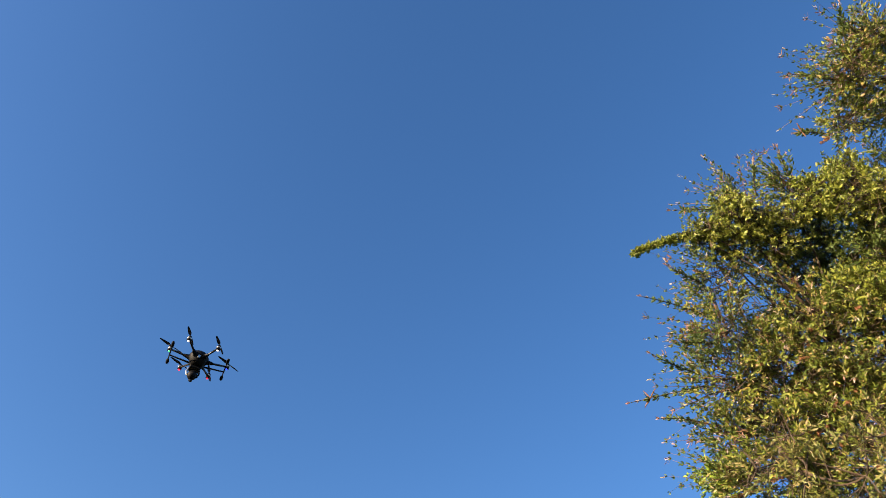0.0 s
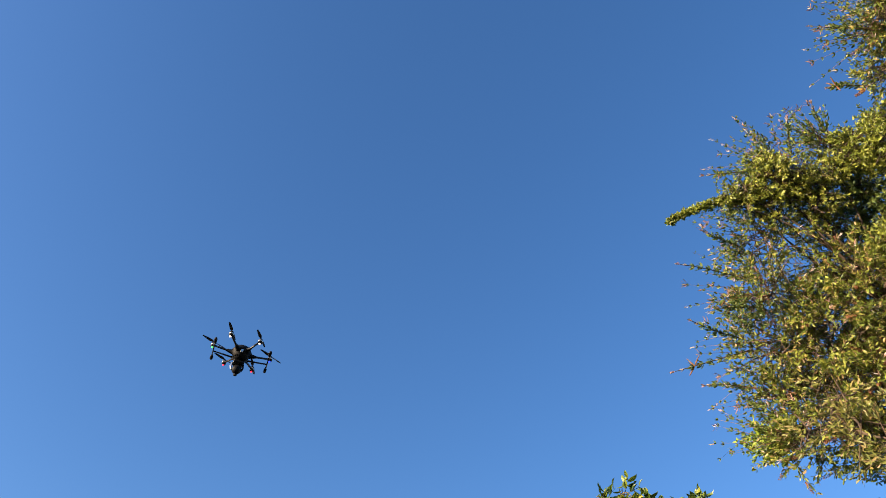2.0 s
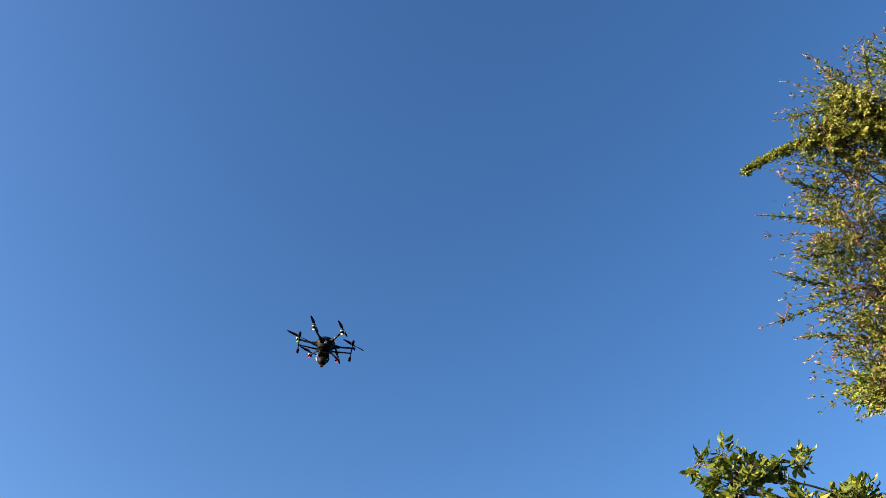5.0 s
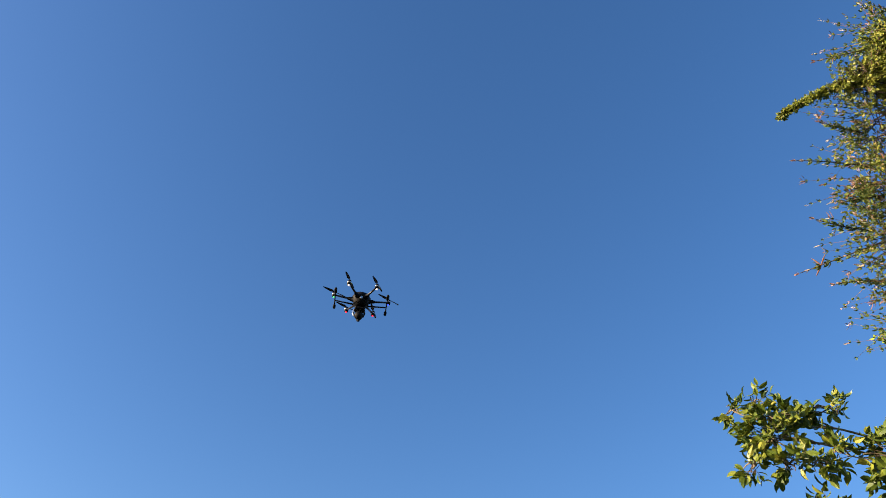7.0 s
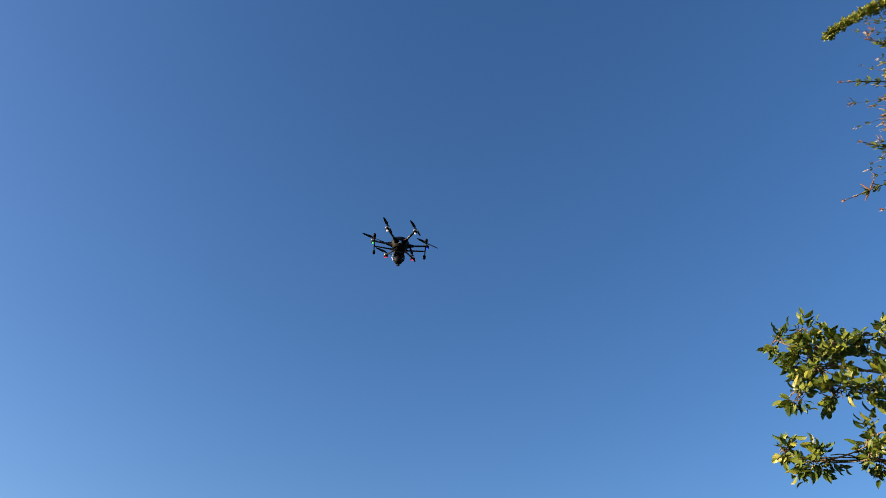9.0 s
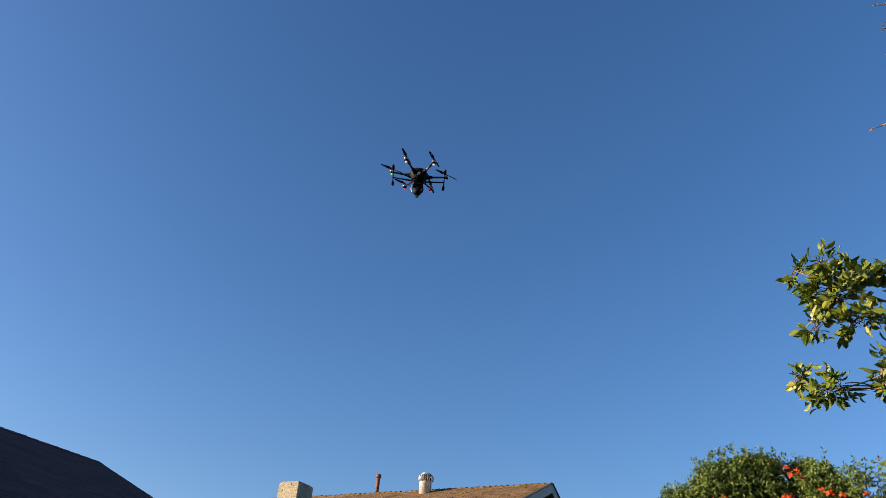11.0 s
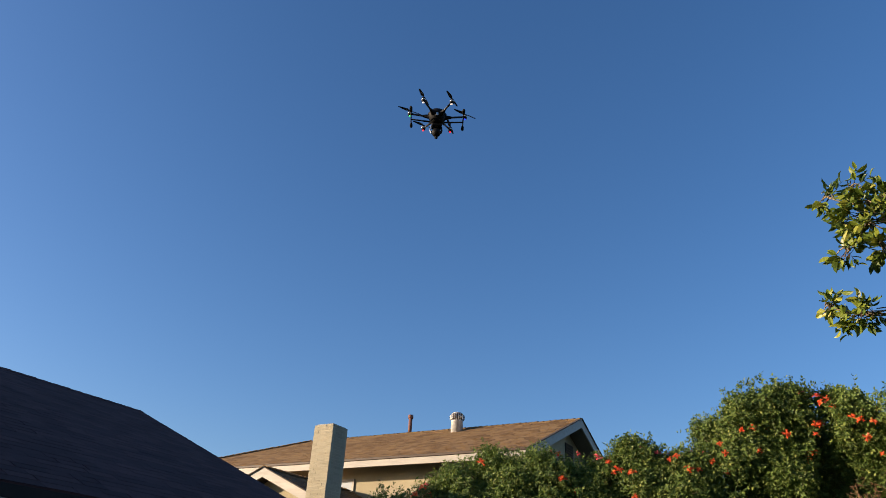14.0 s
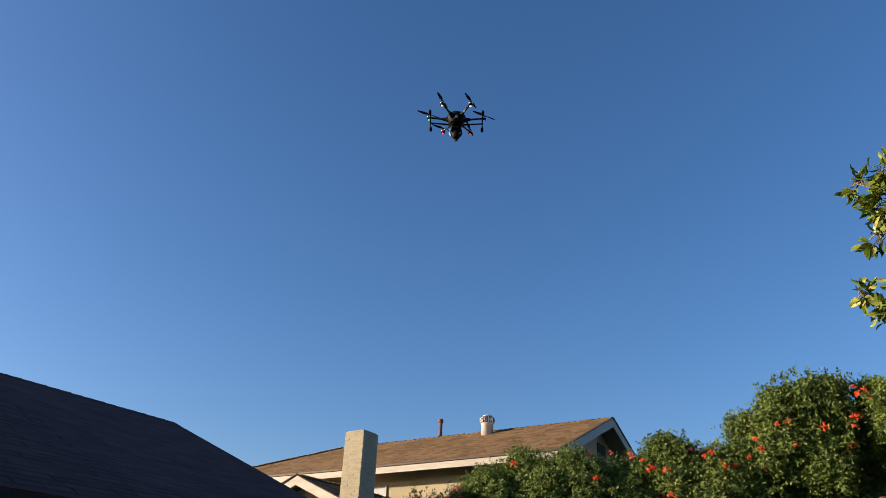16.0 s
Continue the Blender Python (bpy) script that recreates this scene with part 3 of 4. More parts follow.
HEDGE += [(3.89, 8.05, 4.06, 0.12), (4.15, 8.0, 4.16, 0.12), (4.40, 7.85, 4.25, 0.13), (4.83, 7.73, 4.15, 0.12), (4.99, 7.56, 4.08, 0.12), (5.08, 7.50, 3.88, 0.28), (5.6, 7.2, 4.08, 0.65), (6.4, 6.8, 4.0, 0.8)]
clump, outw = [], []
for x, y, top, r in HEDGE:
    tall = 3.6 < x < 4.6 and r > 0.2
    forms = [((x, y, top - r * 0.85), (r, r, r * 0.85), int(160 * r)), ((x, y, top - r * 1.5), (r * 1.08, r * 1.12, r), int(150 * r))]
    if tall:
        forms.append(((x, y + 0.04, top - r * 2.35), (r * 1.05, r * 1.05, r * 1.1), int(150 * r)))
    if x < 4.6 and r > 0.2:
        low = (top - r * 3.0) if tall else (top - r)
        forms.append(((x, y + (0.25 if tall else 0.0), low * 0.5), (r * (0.9 if tall else 1.2), r * (0.9 if tall else 1.2), low * 0.56), int(150 * r)))
    for mid, radii, n in forms:
        p, w = in_lobe(mid, radii, n, 0.82, 1.02)
        clump.append(p), outw.append(w)
clump, outw = np.concatenate(clump), np.concatenate(outw)
# swelling sprays with dark hollows between them
swell = np.array([noise.noise(Vector(p) * 2.3 + Vector((3.1, 0, 0))) + 0.55 * noise.noise(Vector(p * np.array((5.5, 5.5, 3.2)))) for p in clump])
hollow = (np.abs(clump[:, 0] - 4.67) < 0.17) & (clump[:, 1] < 8.1) & (clump[:, 2] > 3.25)
keep = ~hollow & (swell + rng.uniform(-0.12, 0.12, len(clump)) > np.where(clump[:, 0] > 3.4, -0.10, -0.24))
clump, outw, swell = clump[keep], outw[keep], swell[keep]
clump += outw * (-0.08 + 0.24 * swell)[:, None]
# each clump is a spray of compound leaves round one shoot tip
PER = 40
size = rng.uniform(0.08, 0.21, len(clump))
ball = unit(rng.normal(size=(len(clump), PER, 3)) + outw[:, None] * 0.8)
hs = (clump[:, None] + ball * size[:, None, None] * rng.uniform(0.25, 1.0, (len(clump), PER, 1))).reshape(-1, 3) - HB
hw = unit(ball.reshape(-1, 3) + rng.normal(0, 0.5, (len(hs), 3)) + np.array((0, -0.1, 0.1)))
hn = np.repeat(outw, PER, 0)
fill, fw_ = [], []
for x, y, top, r in HEDGE:
    p, w = in_lobe((x, y + 0.05, top - r * 1.0), (r * 0.60, r * 0.60, r * 0.62), int(1500 * r), 0.3, 1.0)
    fill.append(p), fw_.append(w)
    back = 0.36 if x > 3.6 else 0.05
    p, w = in_lobe((x, y + back, (top - r) * 0.5), (r * 0.92 + back * 0.3, r * 0.92, (top - r) * 0.52), int((3000 if back > 0.1 else 2400) * (r + 0.1)), 0.2, 1.0)
    fill.append(p), fw_.append(w)
# the shaded depth of the hedge behind its front mounds
p, w = in_lobe((4.8, 8.2, 2.2), (0.95, 0.32, 1.8), 8000, 0.2, 1.0)
fill.append(p), fw_.append(w)
p, w = in_lobe((5.15, 8.65, 2.3), (0.9, 0.4, 1.7), 6500, 0.2, 1.0)
fill.append(p), fw_.append(w)
p, w = in_lobe((4.05, 8.55, 2.0), (0.8, 0.3, 1.6), 8000, 0.2, 1.0)
fill.append(p), fw_.append(w)
p, w = in_lobe((5.25, 7.75, 2.0), (0.6, 0.3, 1.6), 6000, 0.2, 1.0)
fill.append(p), fw_.append(w)
p, w = in_lobe((4.74, 8.3, 3.5), (0.38, 0.22, 0.62), 4500, 0.2, 1.0)
fill.append(p), fw_.append(w)
fill, fw_ = np.concatenate(fill), np.concatenate(fw_)
keep = ~((np.abs(fill[:, 0] - 4.67) < 0.15) & (fill[:, 1] < 7.95) & (fill[:, 2] > 3.2))
fill, fw_ = fill[keep] - HB, fw_[keep]
hs, hw, hn = np.concatenate((hs, fill)), np.concatenate((hw, unit(fw_ + rng.normal(0, 0.6, fw_.shape)))), np.concatenate((hn, fw_))
hl = rng.uniform(0.08, 0.15, len(hs))
hg = rng.normal(0, 0.012, hs.shape) + np.array((0, 0, -0.04))
b, w, fc, s = along(hs, hw, hl, hg, 4, 2, 1.0)
# blades turn their faces outward and up to the light
fc = np.repeat(hn, 8, 0) + np.array((-0.15, 0, 0.3)) + rng.normal(0, 0.55, fc.shape)
size = rng.uniform(0.024, 0.046, len(b))
leaves("leaf_mass", b, w, fc, size, size * rng.uniform(0.48, 0.66, len(b)), M_HEDGE, hedge, fine=False, kind="stuff")
twigs("shoot_mass", hs[::9] - hw[::9] * 0.12, hw[::9], hl[::9] + 0.1, hg[::9], np.full(len(hs[::9]), 0.0028), M_TWIG, hedge, 3, kind="stuff")
# loose shoots that stand above the outline
n = 96
pick = rng.choice(len(HEDGE), n)
top = np.array([HEDGE[i] for i in pick])
a = rng.uniform(0, 6.28, n)
st = np.stack((top[:, 0] + np.cos(a) * top[:, 3] * 0.6, top[:, 1] + np.sin(a) * top[:, 3] * 0.6, top[:, 2] - top[:, 3] * 0.3 - 0.06), 1) - HB
wy = unit(np.stack((np.cos(a) * 0.5, np.sin(a) * 0.5, np.ones(n)), 1))
ln = rng.uniform(0.12, 0.24, n)
sg = rng.normal(0, 0.05, (n, 3))
b, w, fc, s = along(st, wy, ln, sg, 7, 2, 0.9)
leaves("shoot_leaf_mass", b, w, fc, rng.uniform(0.03, 0.055, len(b)), rng.uniform(0.016, 0.026, len(b)), M_HEDGE, hedge, fine=False, kind="stuff")
twigs("shoot_mass", st, wy, ln, sg, np.full(n, 0.003), M_TWIG, hedge, 4, kind="stuff")


def flower_mesh(mat, seed, count):
    """A cluster of narrow trumpets with four flared lips."""
    r = random.Random(seed)
    bm = bmesh.new()
    for _ in range(count):
        way = Vector((r.uniform(-1, 1), r.uniform(-1, 0.6), r.uniform(-0.2, 1))).normalized()
        side = way.orthogonal().normalized()
        other = way.cross(side)
        ln = r.uniform(0.035, 0.06)
        rings = []
        for t, rad in ((0, 0.003), (0.7, 0.006), (1.0, 0.009)):
            mid = way * ln * t + Vector((0, 0, -0.012)) * t * t
            rings.append([bm.verts.new(mid + (side * math.cos(2 * math.pi * k / 4) + other * math.sin(2 * math.pi * k / 4)) * rad) for k in range(4)])
        for p, q in zip(rings, rings[1:]):
            for k in range(4):
                bm.faces.new((p[k], p[(k + 1) % 4], q[(k + 1) % 4], q[k]))
        for k in range(4):
            p, q = rings[-1][k], rings[-1][(k + 1) % 4]
            out = (p.co + q.co) / 2 + ((p.co + q.co) / 2 - (way * ln + Vector((0, 0, -0.012)))).normalized() * 0.018 + way * 0.006
            bm.faces.new((p, q, bm.verts.new(out)))
    mesh = bpy.data.meshes.new("flower")
    bm.to_mesh(mesh)
    bm.free()
    mesh.materials.append(mat)
    return mesh


blooms = [flower_mesh(M_FLOWER, 1, 9), flower_mesh(M_FLOWER, 2, 13), flower_mesh(M_FLOWER, 3, 7), flower_mesh(M_FLOWER_PINK, 4, 6)]
rf = random.Random(17)
MOUNDS = [m for m in HEDGE if m[3] > 0.2]
MOUNDS += [m for m in MOUNDS if m[0] > 3.8]
for i in range(112):
    x, y, top, r = MOUNDS[rf.randrange(len(MOUNDS))]
    a, e = rf.uniform(-2.6, -0.5), (rf.uniform(-0.9, 1.2) if i < 84 else rf.uniform(1.05, 1.5))
    p = Vector((x + math.cos(a) * math.cos(e) * (r + 0.2), y + math.sin(a) * math.cos(e) * (r + 0.2), top - r * 0.85 + math.sin(e) * r * (0.98 if e > 0 else 1.4)))
    p.z += -0.01 if e > 1.0 else 0.0
    ob = new("flower", blooms[3 if e > 1.0 else rf.randrange(3)])
    tagged(ob, "orange-red trumpet flower cluster" if e <= 1.0 else "pink-red trumpet flower cluster")
    ob.parent, ob.location = hedge, p - Vector(HB)
    ob.rotation_euler, ob.scale = (rf.uniform(-0.4, 0.4), rf.uniform(-0.4, 0.4), rf.uniform(-1, 1)), [rf.uniform(0.6, 1.1) * (0.7 if e > 1.0 else 1.0)] * 3
# woody stems down to the ground, and dry canes showing in a gap
for i in range(9):
    x, y, top, r = MOUNDS[i + 1]
    part("stem", tube([p - Vector(HB) for p in bend((x, y + 0.1, 0), (x + rf.uniform(-0.2, 0.2), y, top - r), (rf.uniform(-0.1, 0.1), 0.05, 0))], [0.035 - 0.004 * k for k in range(7)], 6), M_BARK, hedge)
for i in range(40):
    a = Vector((4.60 + rf.uniform(-0.08, 0.3), 7.34 + rf.uniform(-0.08, 0.06), 3.04 + rf.uniform(-0.14, 0.10)))
    d = Vector((rf.uniform(-0.16, 0.26), rf.uniform(-0.08, 0.02), rf.uniform(-0.22, 0.06))) * rf.uniform(0.5, 1.2)
    part("dry_cane", tube([p - Vector(HB) for p in bend(a, a + d, (rf.uniform(-0.02, 0.02), -0.02, rf.uniform(-0.02, 0.02)), 5)], [0.0032, 0.003, 0.0028, 0.0025, 0.002, 0.0015], 5), M_DRY, hedge)

part("trellis_rail", tube([p - Vector(HB) for p in bend((4.42, 7.32, 2.87), (5.7, 6.72, 2.90), (0, 0, 0.01), 4)], [0.007] * 5, 6), M_DRY, hedge, "thin brown rail through the hedge")

# ---- bottlebrush tree ----
TB = np.array((4.5, 1.1, 0.0))
tree = empty("bottlebrush_tree", pose(*TB), "tall bottlebrush tree with olive leaves and pink new tips", "tree")


def local(points, base):
    return [Vector(p) - Vector(base) for p in points]


part("trunk", tube(local(bend((4.5, 1.1, -0.1), (4.35, 1.25, 3.2), (0.08, -0.05, 0), 8), TB), [0.15, 0.125, 0.115, 0.108, 0.10, 0.095, 0.09, 0.085, 0.08], 12), M_BARK, tree, smooth=True)
# boughs of the crown: centre, radius, count of leafy twigs
OLIVE = [((3.65, 0.63, 6.25), 0.42, 620), ((3.29, 0.58, 6.40), 0.14, 80), ((3.28, 0.78, 6.25), 0.17, 120), ((3.39, 1.04, 6.02), 0.12, 50), ((3.91, 0.93, 5.87), 0.38, 420),
         ((3.61, 1.95, 4.82), 0.39, 620), ((3.91, 1.80, 4.70), 0.45, 700), ((3.42, 2.24, 4.59), 0.30, 380), ((3.67, 2.17, 4.30), 0.40, 700), ((3.39, 2.43, 4.20), 0.27, 380),
         ((3.22, 2.58, 4.08), 0.16, 120), ((3.84, 2.10, 3.98), 0.47, 700), ((4.3, 1.05, 5.3), 0.72, 800), ((4.7, 0.5, 6.1), 0.7, 420), ((5.0, 1.4, 4.5), 0.85, 350)]
SPARSE = [((3.02, 2.09, 5.22), 0.21, 80), ((3.38, 2.08, 5.18), 0.26, 120), ((3.08, 2.27, 4.94), 0.25, 110), ((3.41, 2.26, 4.84), 0.26, 160),
          ((3.18, 2.45, 4.64), 0.24, 140), ((3.26, 2.59, 4.38), 0.17, 100), ((3.48, 1.85, 5.12), 0.22, 110)]
YELLOW = [((2.70, 2.02, 5.42), 0.05, 22), ((2.79, 1.95, 5.47), 0.07, 40), ((2.86, 1.98, 5.44), 0.09, 60), ((2.97, 1.86, 5.51), 0.14, 120), ((3.13, 1.73, 5.59), 0.17, 200), ((2.90, 1.80, 5.61), 0.10, 60), ((3.27, 1.60, 5.64), 0.14, 120),
          ((3.22, 1.80, 5.44), 0.15, 150), ((3.04, 1.94, 5.39), 0.10, 60), ((3.34, 1.43, 5.61), 0.13, 130), ((3.46, 1.29, 5.55), 0.18, 240), ((3.60, 1.22, 5.43), 0.21, 300), ((3.45, 1.26, 5.77), 0.10, 50)]
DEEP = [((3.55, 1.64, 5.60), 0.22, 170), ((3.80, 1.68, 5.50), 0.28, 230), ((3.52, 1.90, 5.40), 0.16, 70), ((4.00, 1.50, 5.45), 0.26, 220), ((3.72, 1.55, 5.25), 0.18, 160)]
FRESH = [((3.70, 1.59, 4.99), 0.21, 220), ((3.59, 1.72, 5.06), 0.13, 80)]
BRONZE = [((2.73, 2.13, 3.73), 0.10, 7), ((2.92, 2.02, 3.68), 0.15, 16), ((3.02, 1.80, 3.60), 0.20, 34), ((2.86, 1.97, 3.88), 0.11, 6), ((3.14, 1.67, 3.80), 0.16, 16)]
rt = random.Random(5)
FORKS = [Vector((4.42, 1.22, 3.15)), Vector((4.55, 1.15, 4.3)), Vector((4.5, 1.0, 5.3))]
for a, b in zip(FORKS, FORKS[1:]):
    part("limb", tube(local(bend(a, b, (0.05, -0.03, 0), 4), TB), [0.075, 0.068, 0.062, 0.056, 0.05], 8), M_BARK, tree, smooth=True)
for c, r, n in OLIVE:
    start = max((f for f in FORKS if f.z < c[2] - 0.1), key=lambda f: f.z) if r > 0.2 else min((Vector(d) for d, m, _ in OLIVE if m > 0.25), key=lambda d: (d - Vector(c)).length)
    limb = bend(start, c, (rt.uniform(0.0, 0.15), rt.uniform(-0.15, 0.0), 0.14), 7)
    part("limb", tube(local(limb, TB), [k * min(1.0, 0.35 + r) for k in (0.045, 0.038, 0.031, 0.025, 0.020, 0.015, 0.011, 0.007)], 8), M_BARK, tree, smooth=True)
    for k in range(5):
        way = Vector((rt.gauss(-0.4, 1), rt.gauss(0.2, 1), rt.gauss(0.1, 0.8))).normalized()
        part("branch", tube(local(bend(Vector(limb[6]).lerp(Vector(c), rt.random()), Vector(c) + way * r * 0.85, (0, 0, rt.uniform(-0.04, 0.05)), 5), TB), [0.008, 0.007, 0.006, 0.0045, 0.0035, 0.0025], 6), M_TWIG, tree)
for c, r, n in SPARSE + YELLOW + DEEP + FRESH + BRONZE:
    start = min((Vector(d) for d, m, _ in OLIVE if m > 0.25 and d[0] > c[0] + 0.1 and d[2] < max(c[2] + 0.3, 4.4)), key=lambda d: (d - Vector(c)).length)
    part("branch", tube(local(bend(start, c, (0.05, rt.uniform(-0.1, 0.1), rt.uniform(-0.05, 0.08)), 6), TB), [0.012, 0.010, 0.0085, 0.007, 0.0055, 0.0045, 0.003], 6), M_TWIG, tree)
    for k in range(4):
        way = Vector((rt.gauss(-0.7, 0.8), rt.gauss(0.3, 0.8), rt.gauss(0.0, 0.7))).normalized()
        part("branch", tube(local(bend(c, Vector(c) + way * r * 1.1, (0, 0, rt.uniform(-0.04, 0.05)), 5), TB), [0.005, 0.0045, 0.004, 0.0035, 0.003, 0.002], 5), M_TWIG, tree)


def spray(boughs, low, high, nodes, per, spread, llow, lhigh, ratio, mat, name, base, parent, twig=0.0028, stray=0.8, gaps=0.0, inner=0.15, lean=(-0.12, 0.05, 0.12)):
    """Leafy twigs that fill round boughs, pointing every way but mostly outward."""
    p0, w0 = [], []
    for c, r, n in boughs:
        p, w = in_lobe(c, (r, r, r), n, inner, 1.0)
        p0.append(p), w0.append(w)
    p0, w0 = np.concatenate(p0), np.concatenate(w0)
    if gaps:
        keep = np.array([noise.noise(Vector(p) * 4.3) + 0.6 * noise.noise(Vector(p) * 10.0) > gaps for p in p0])
        p0, w0 = p0[keep], w0[keep]
    p0 = p0 - base
    w0 = unit(w0 * 0.8 + unit(rng.normal(size=w0.shape)) * stray + np.array(lean))
    l0 = rng.uniform(low, high, len(p0))
    g0 = rng.normal(0, 0.022, p0.shape)
    b, w, fc, s = along(p0, w0, l0, g0, nodes, per, spread, jitter=0.5)
    size = rng.uniform(llow, lhigh, len(b)) * (1.0 - 0.3 * s * rng.random(len(b)))
    leaves(name, b, w, fc, size, size * rng.uniform(*ratio, len(b)), mat, parent, fine=None, kind="stuff")
    twigs("twig_mass", p0 - w0 * 0.10, w0, l0 + 0.10, g0, np.full(len(p0), twig), M_TWIG, parent, 3, kind="stuff")
    return p0, w0, l0, g0


p0, w0, l0, g0 = spray(OLIVE, 0.08, 0.19, 6, 3, 0.85, 0.024, 0.043, (0.30, 0.44), M_BB, "crown", TB, tree, gaps=-0.16)
p2, w2, l2, g2 = spray(SPARSE, 0.10, 0.22, 6, 3, 0.8, 0.024, 0.040, (0.32, 0.46), M_BB, "open_crown", TB, tree, stray=0.8, gaps=-0.12, lean=(-0.2, 0.1, 0.05))
spray(YELLOW, 0.06, 0.13, 6, 3, 0.95, 0.018, 0.032, (0.42, 0.58), M_BB_DENSE, "yellow_crown", TB, tree, stray=1.0, gaps=-0.28)
# the crown's hollow: darker leaves carry part of its shade in their colour
spray(DEEP, 0.08, 0.18, 6, 3, 0.9, 0.024, 0.040, (0.34, 0.46), M_BB_DARK, "shaded_inner_crown", TB, tree, stray=1.0, gaps=-0.3)
spray(FRESH, 0.07, 0.15, 6, 3, 0.9, 0.022, 0.038, (0.36, 0.5), M_BB_DENSE, "fresh_crown", TB, tree, stray=1.0, gaps=-0.2)
# nearer branches low on the crown, with longer bronze leaves in rosettes
spray(BRONZE, 0.05, 0.12, 3, 5, 0.8, 0.028, 0.048, (0.24, 0.32), M_BRONZE, "bronze_leaf_mass", TB, tree, 0.0022, 0.9)
# thin shoots standing out of the crown, leafy and sparse, with new growth at their ends
edge = [((3.42, 0.62, 6.34), 0.22, 26, 0.25), ((3.30, 0.85, 6.18), 0.20, 22, 0.1), ((3.04, 1.72, 5.68), 0.16, 34, 0.65), ((3.30, 1.50, 5.74), 0.16, 34, 0.75), ((3.07, 2.03, 5.28), 0.24, 22, 0.0),
        ((3.13, 2.24, 4.96), 0.27, 28, 0.05), ((3.21, 2.39, 4.72), 0.28, 36, 0.05), ((3.28, 2.53, 4.42), 0.21, 26, 0.0), ((3.22, 2.62, 4.14), 0.16, 12, 0.0)]
q0, v0 = [], []
for c, r, n, rise in edge:
    w = unit(np.array((-0.86, 0.42, rise)) + rng.normal(0, 0.36, (n, 3)))
    q0.append(np.array(c) + w * r * rng.uniform(0.6, 1.0, (n, 1))), v0.append(w)
q0, v0 = np.concatenate(q0) - TB, np.concatenate(v0)
v0 = unit(v0 + rng.normal(0, 0.24, v0.shape))
k0 = rng.uniform(0.13, 0.34, len(q0)) * rng.uniform(0.7, 1.2, len(q0))
h0 = rng.normal(0, 0.04, q0.shape) + np.array((0, 0, 0.015))
b, w, fc, s = along(q0, v0, k0, h0, 5, 4, 0.75)
size = rng.uniform(0.024, 0.042, len(b)) * (1.05 - 0.4 * s)
leaves("shoot_leaf_mass", b, w, fc, size, size * 0.40, M_BB_DARK, tree, fine=None, kind="stuff")
twigs("twig_mass", q0 - v0 * 0.15, v0, k0 + 0.15, h0, np.full(len(q0), 0.0026), M_DRY, tree, 4, kind="stuff")


def tips(start, way, length, sag, share, count, low, high, mat, name, spread=0.6, ratio=0.22):
    pick = rng.random(len(start)) < share
    end = start[pick] + way[pick] * length[pick][:, None] + sag[pick]
    b, w, fc, s = along(end, way[pick], np.full(pick.sum(), 0.02), sag[pick] * 0, 2, count, spread)
    size = rng.uniform(low, high, len(b))
    leaves(name, b, w, fc, size, size * ratio, mat, tree, fine=None, kind="stuff")


tips(q0, v0, k0, h0, 0.6, 2, 0.018, 0.032, M_NEW, "new_leaf_mass", 0.3)
tips(p0, w0, l0, g0, 0.10, 3, 0.022, 0.038, M_NEW, "new_leaf_mass")
tips(p2, w2, l2, g2, 0.20, 3, 0.020, 0.036, M_NEW, "new_leaf_mass")
tips(q0, v0, k0, h0, 0.16, 3, 0.03, 0.05, M_SEED, "red_tip_mass", 1.1, 0.16)
# red-brown seed spikes along the twigs
pick = rng.random(len(p0)) < 0.06
b, w, fc, s = along(p0[pick] + w0[pick] * l0[pick][:, None] * 0.55, w0[pick], np.full(pick.sum(), 0.08), g0[pick] * 0.1, 9, 6, 1.3)
leaves("seed_spike_mass", b, w, fc, np.full(len(b), 0.014), np.full(len(b), 0.006), M_SEED, tree, fine=False, kind="stuff")
# single long shoots: a bare stem, leaf whorls along it, a pale tip, and red spikes on some
SHOOTS = [((3.00, 2.52, 4.65), (2.60, 2.77, 4.53), 3), ((2.94, 2.28, 5.04), (2.49, 2.36, 5.06), 0), ((2.97, 2.51, 4.73), (2.62, 2.53, 4.76), 0), ((3.12, 2.63, 4.46), (2.77, 2.72, 4.44), 0),
          ((3.26, 0.87, 6.19), (2.91, 0.98, 6.15), 0), ((3.32, 1.15, 5.96), (3.08, 1.24, 5.91), 3), ((3.03, 1.65, 5.68), (2.90, 1.49, 5.78), 0), ((3.27, 1.53, 5.69), (3.01, 1.36, 5.84), 0),
          ((3.04, 2.35, 4.89), (2.78, 2.43, 4.85), 2), ((2.87, 2.17, 5.21), (2.59, 2.17, 5.23), 0), ((2.87, 1.81, 5.61), (2.53, 1.96, 5.55), 2), ((3.18, 0.68, 6.36), (3.05, 0.52, 6.53), 0)]
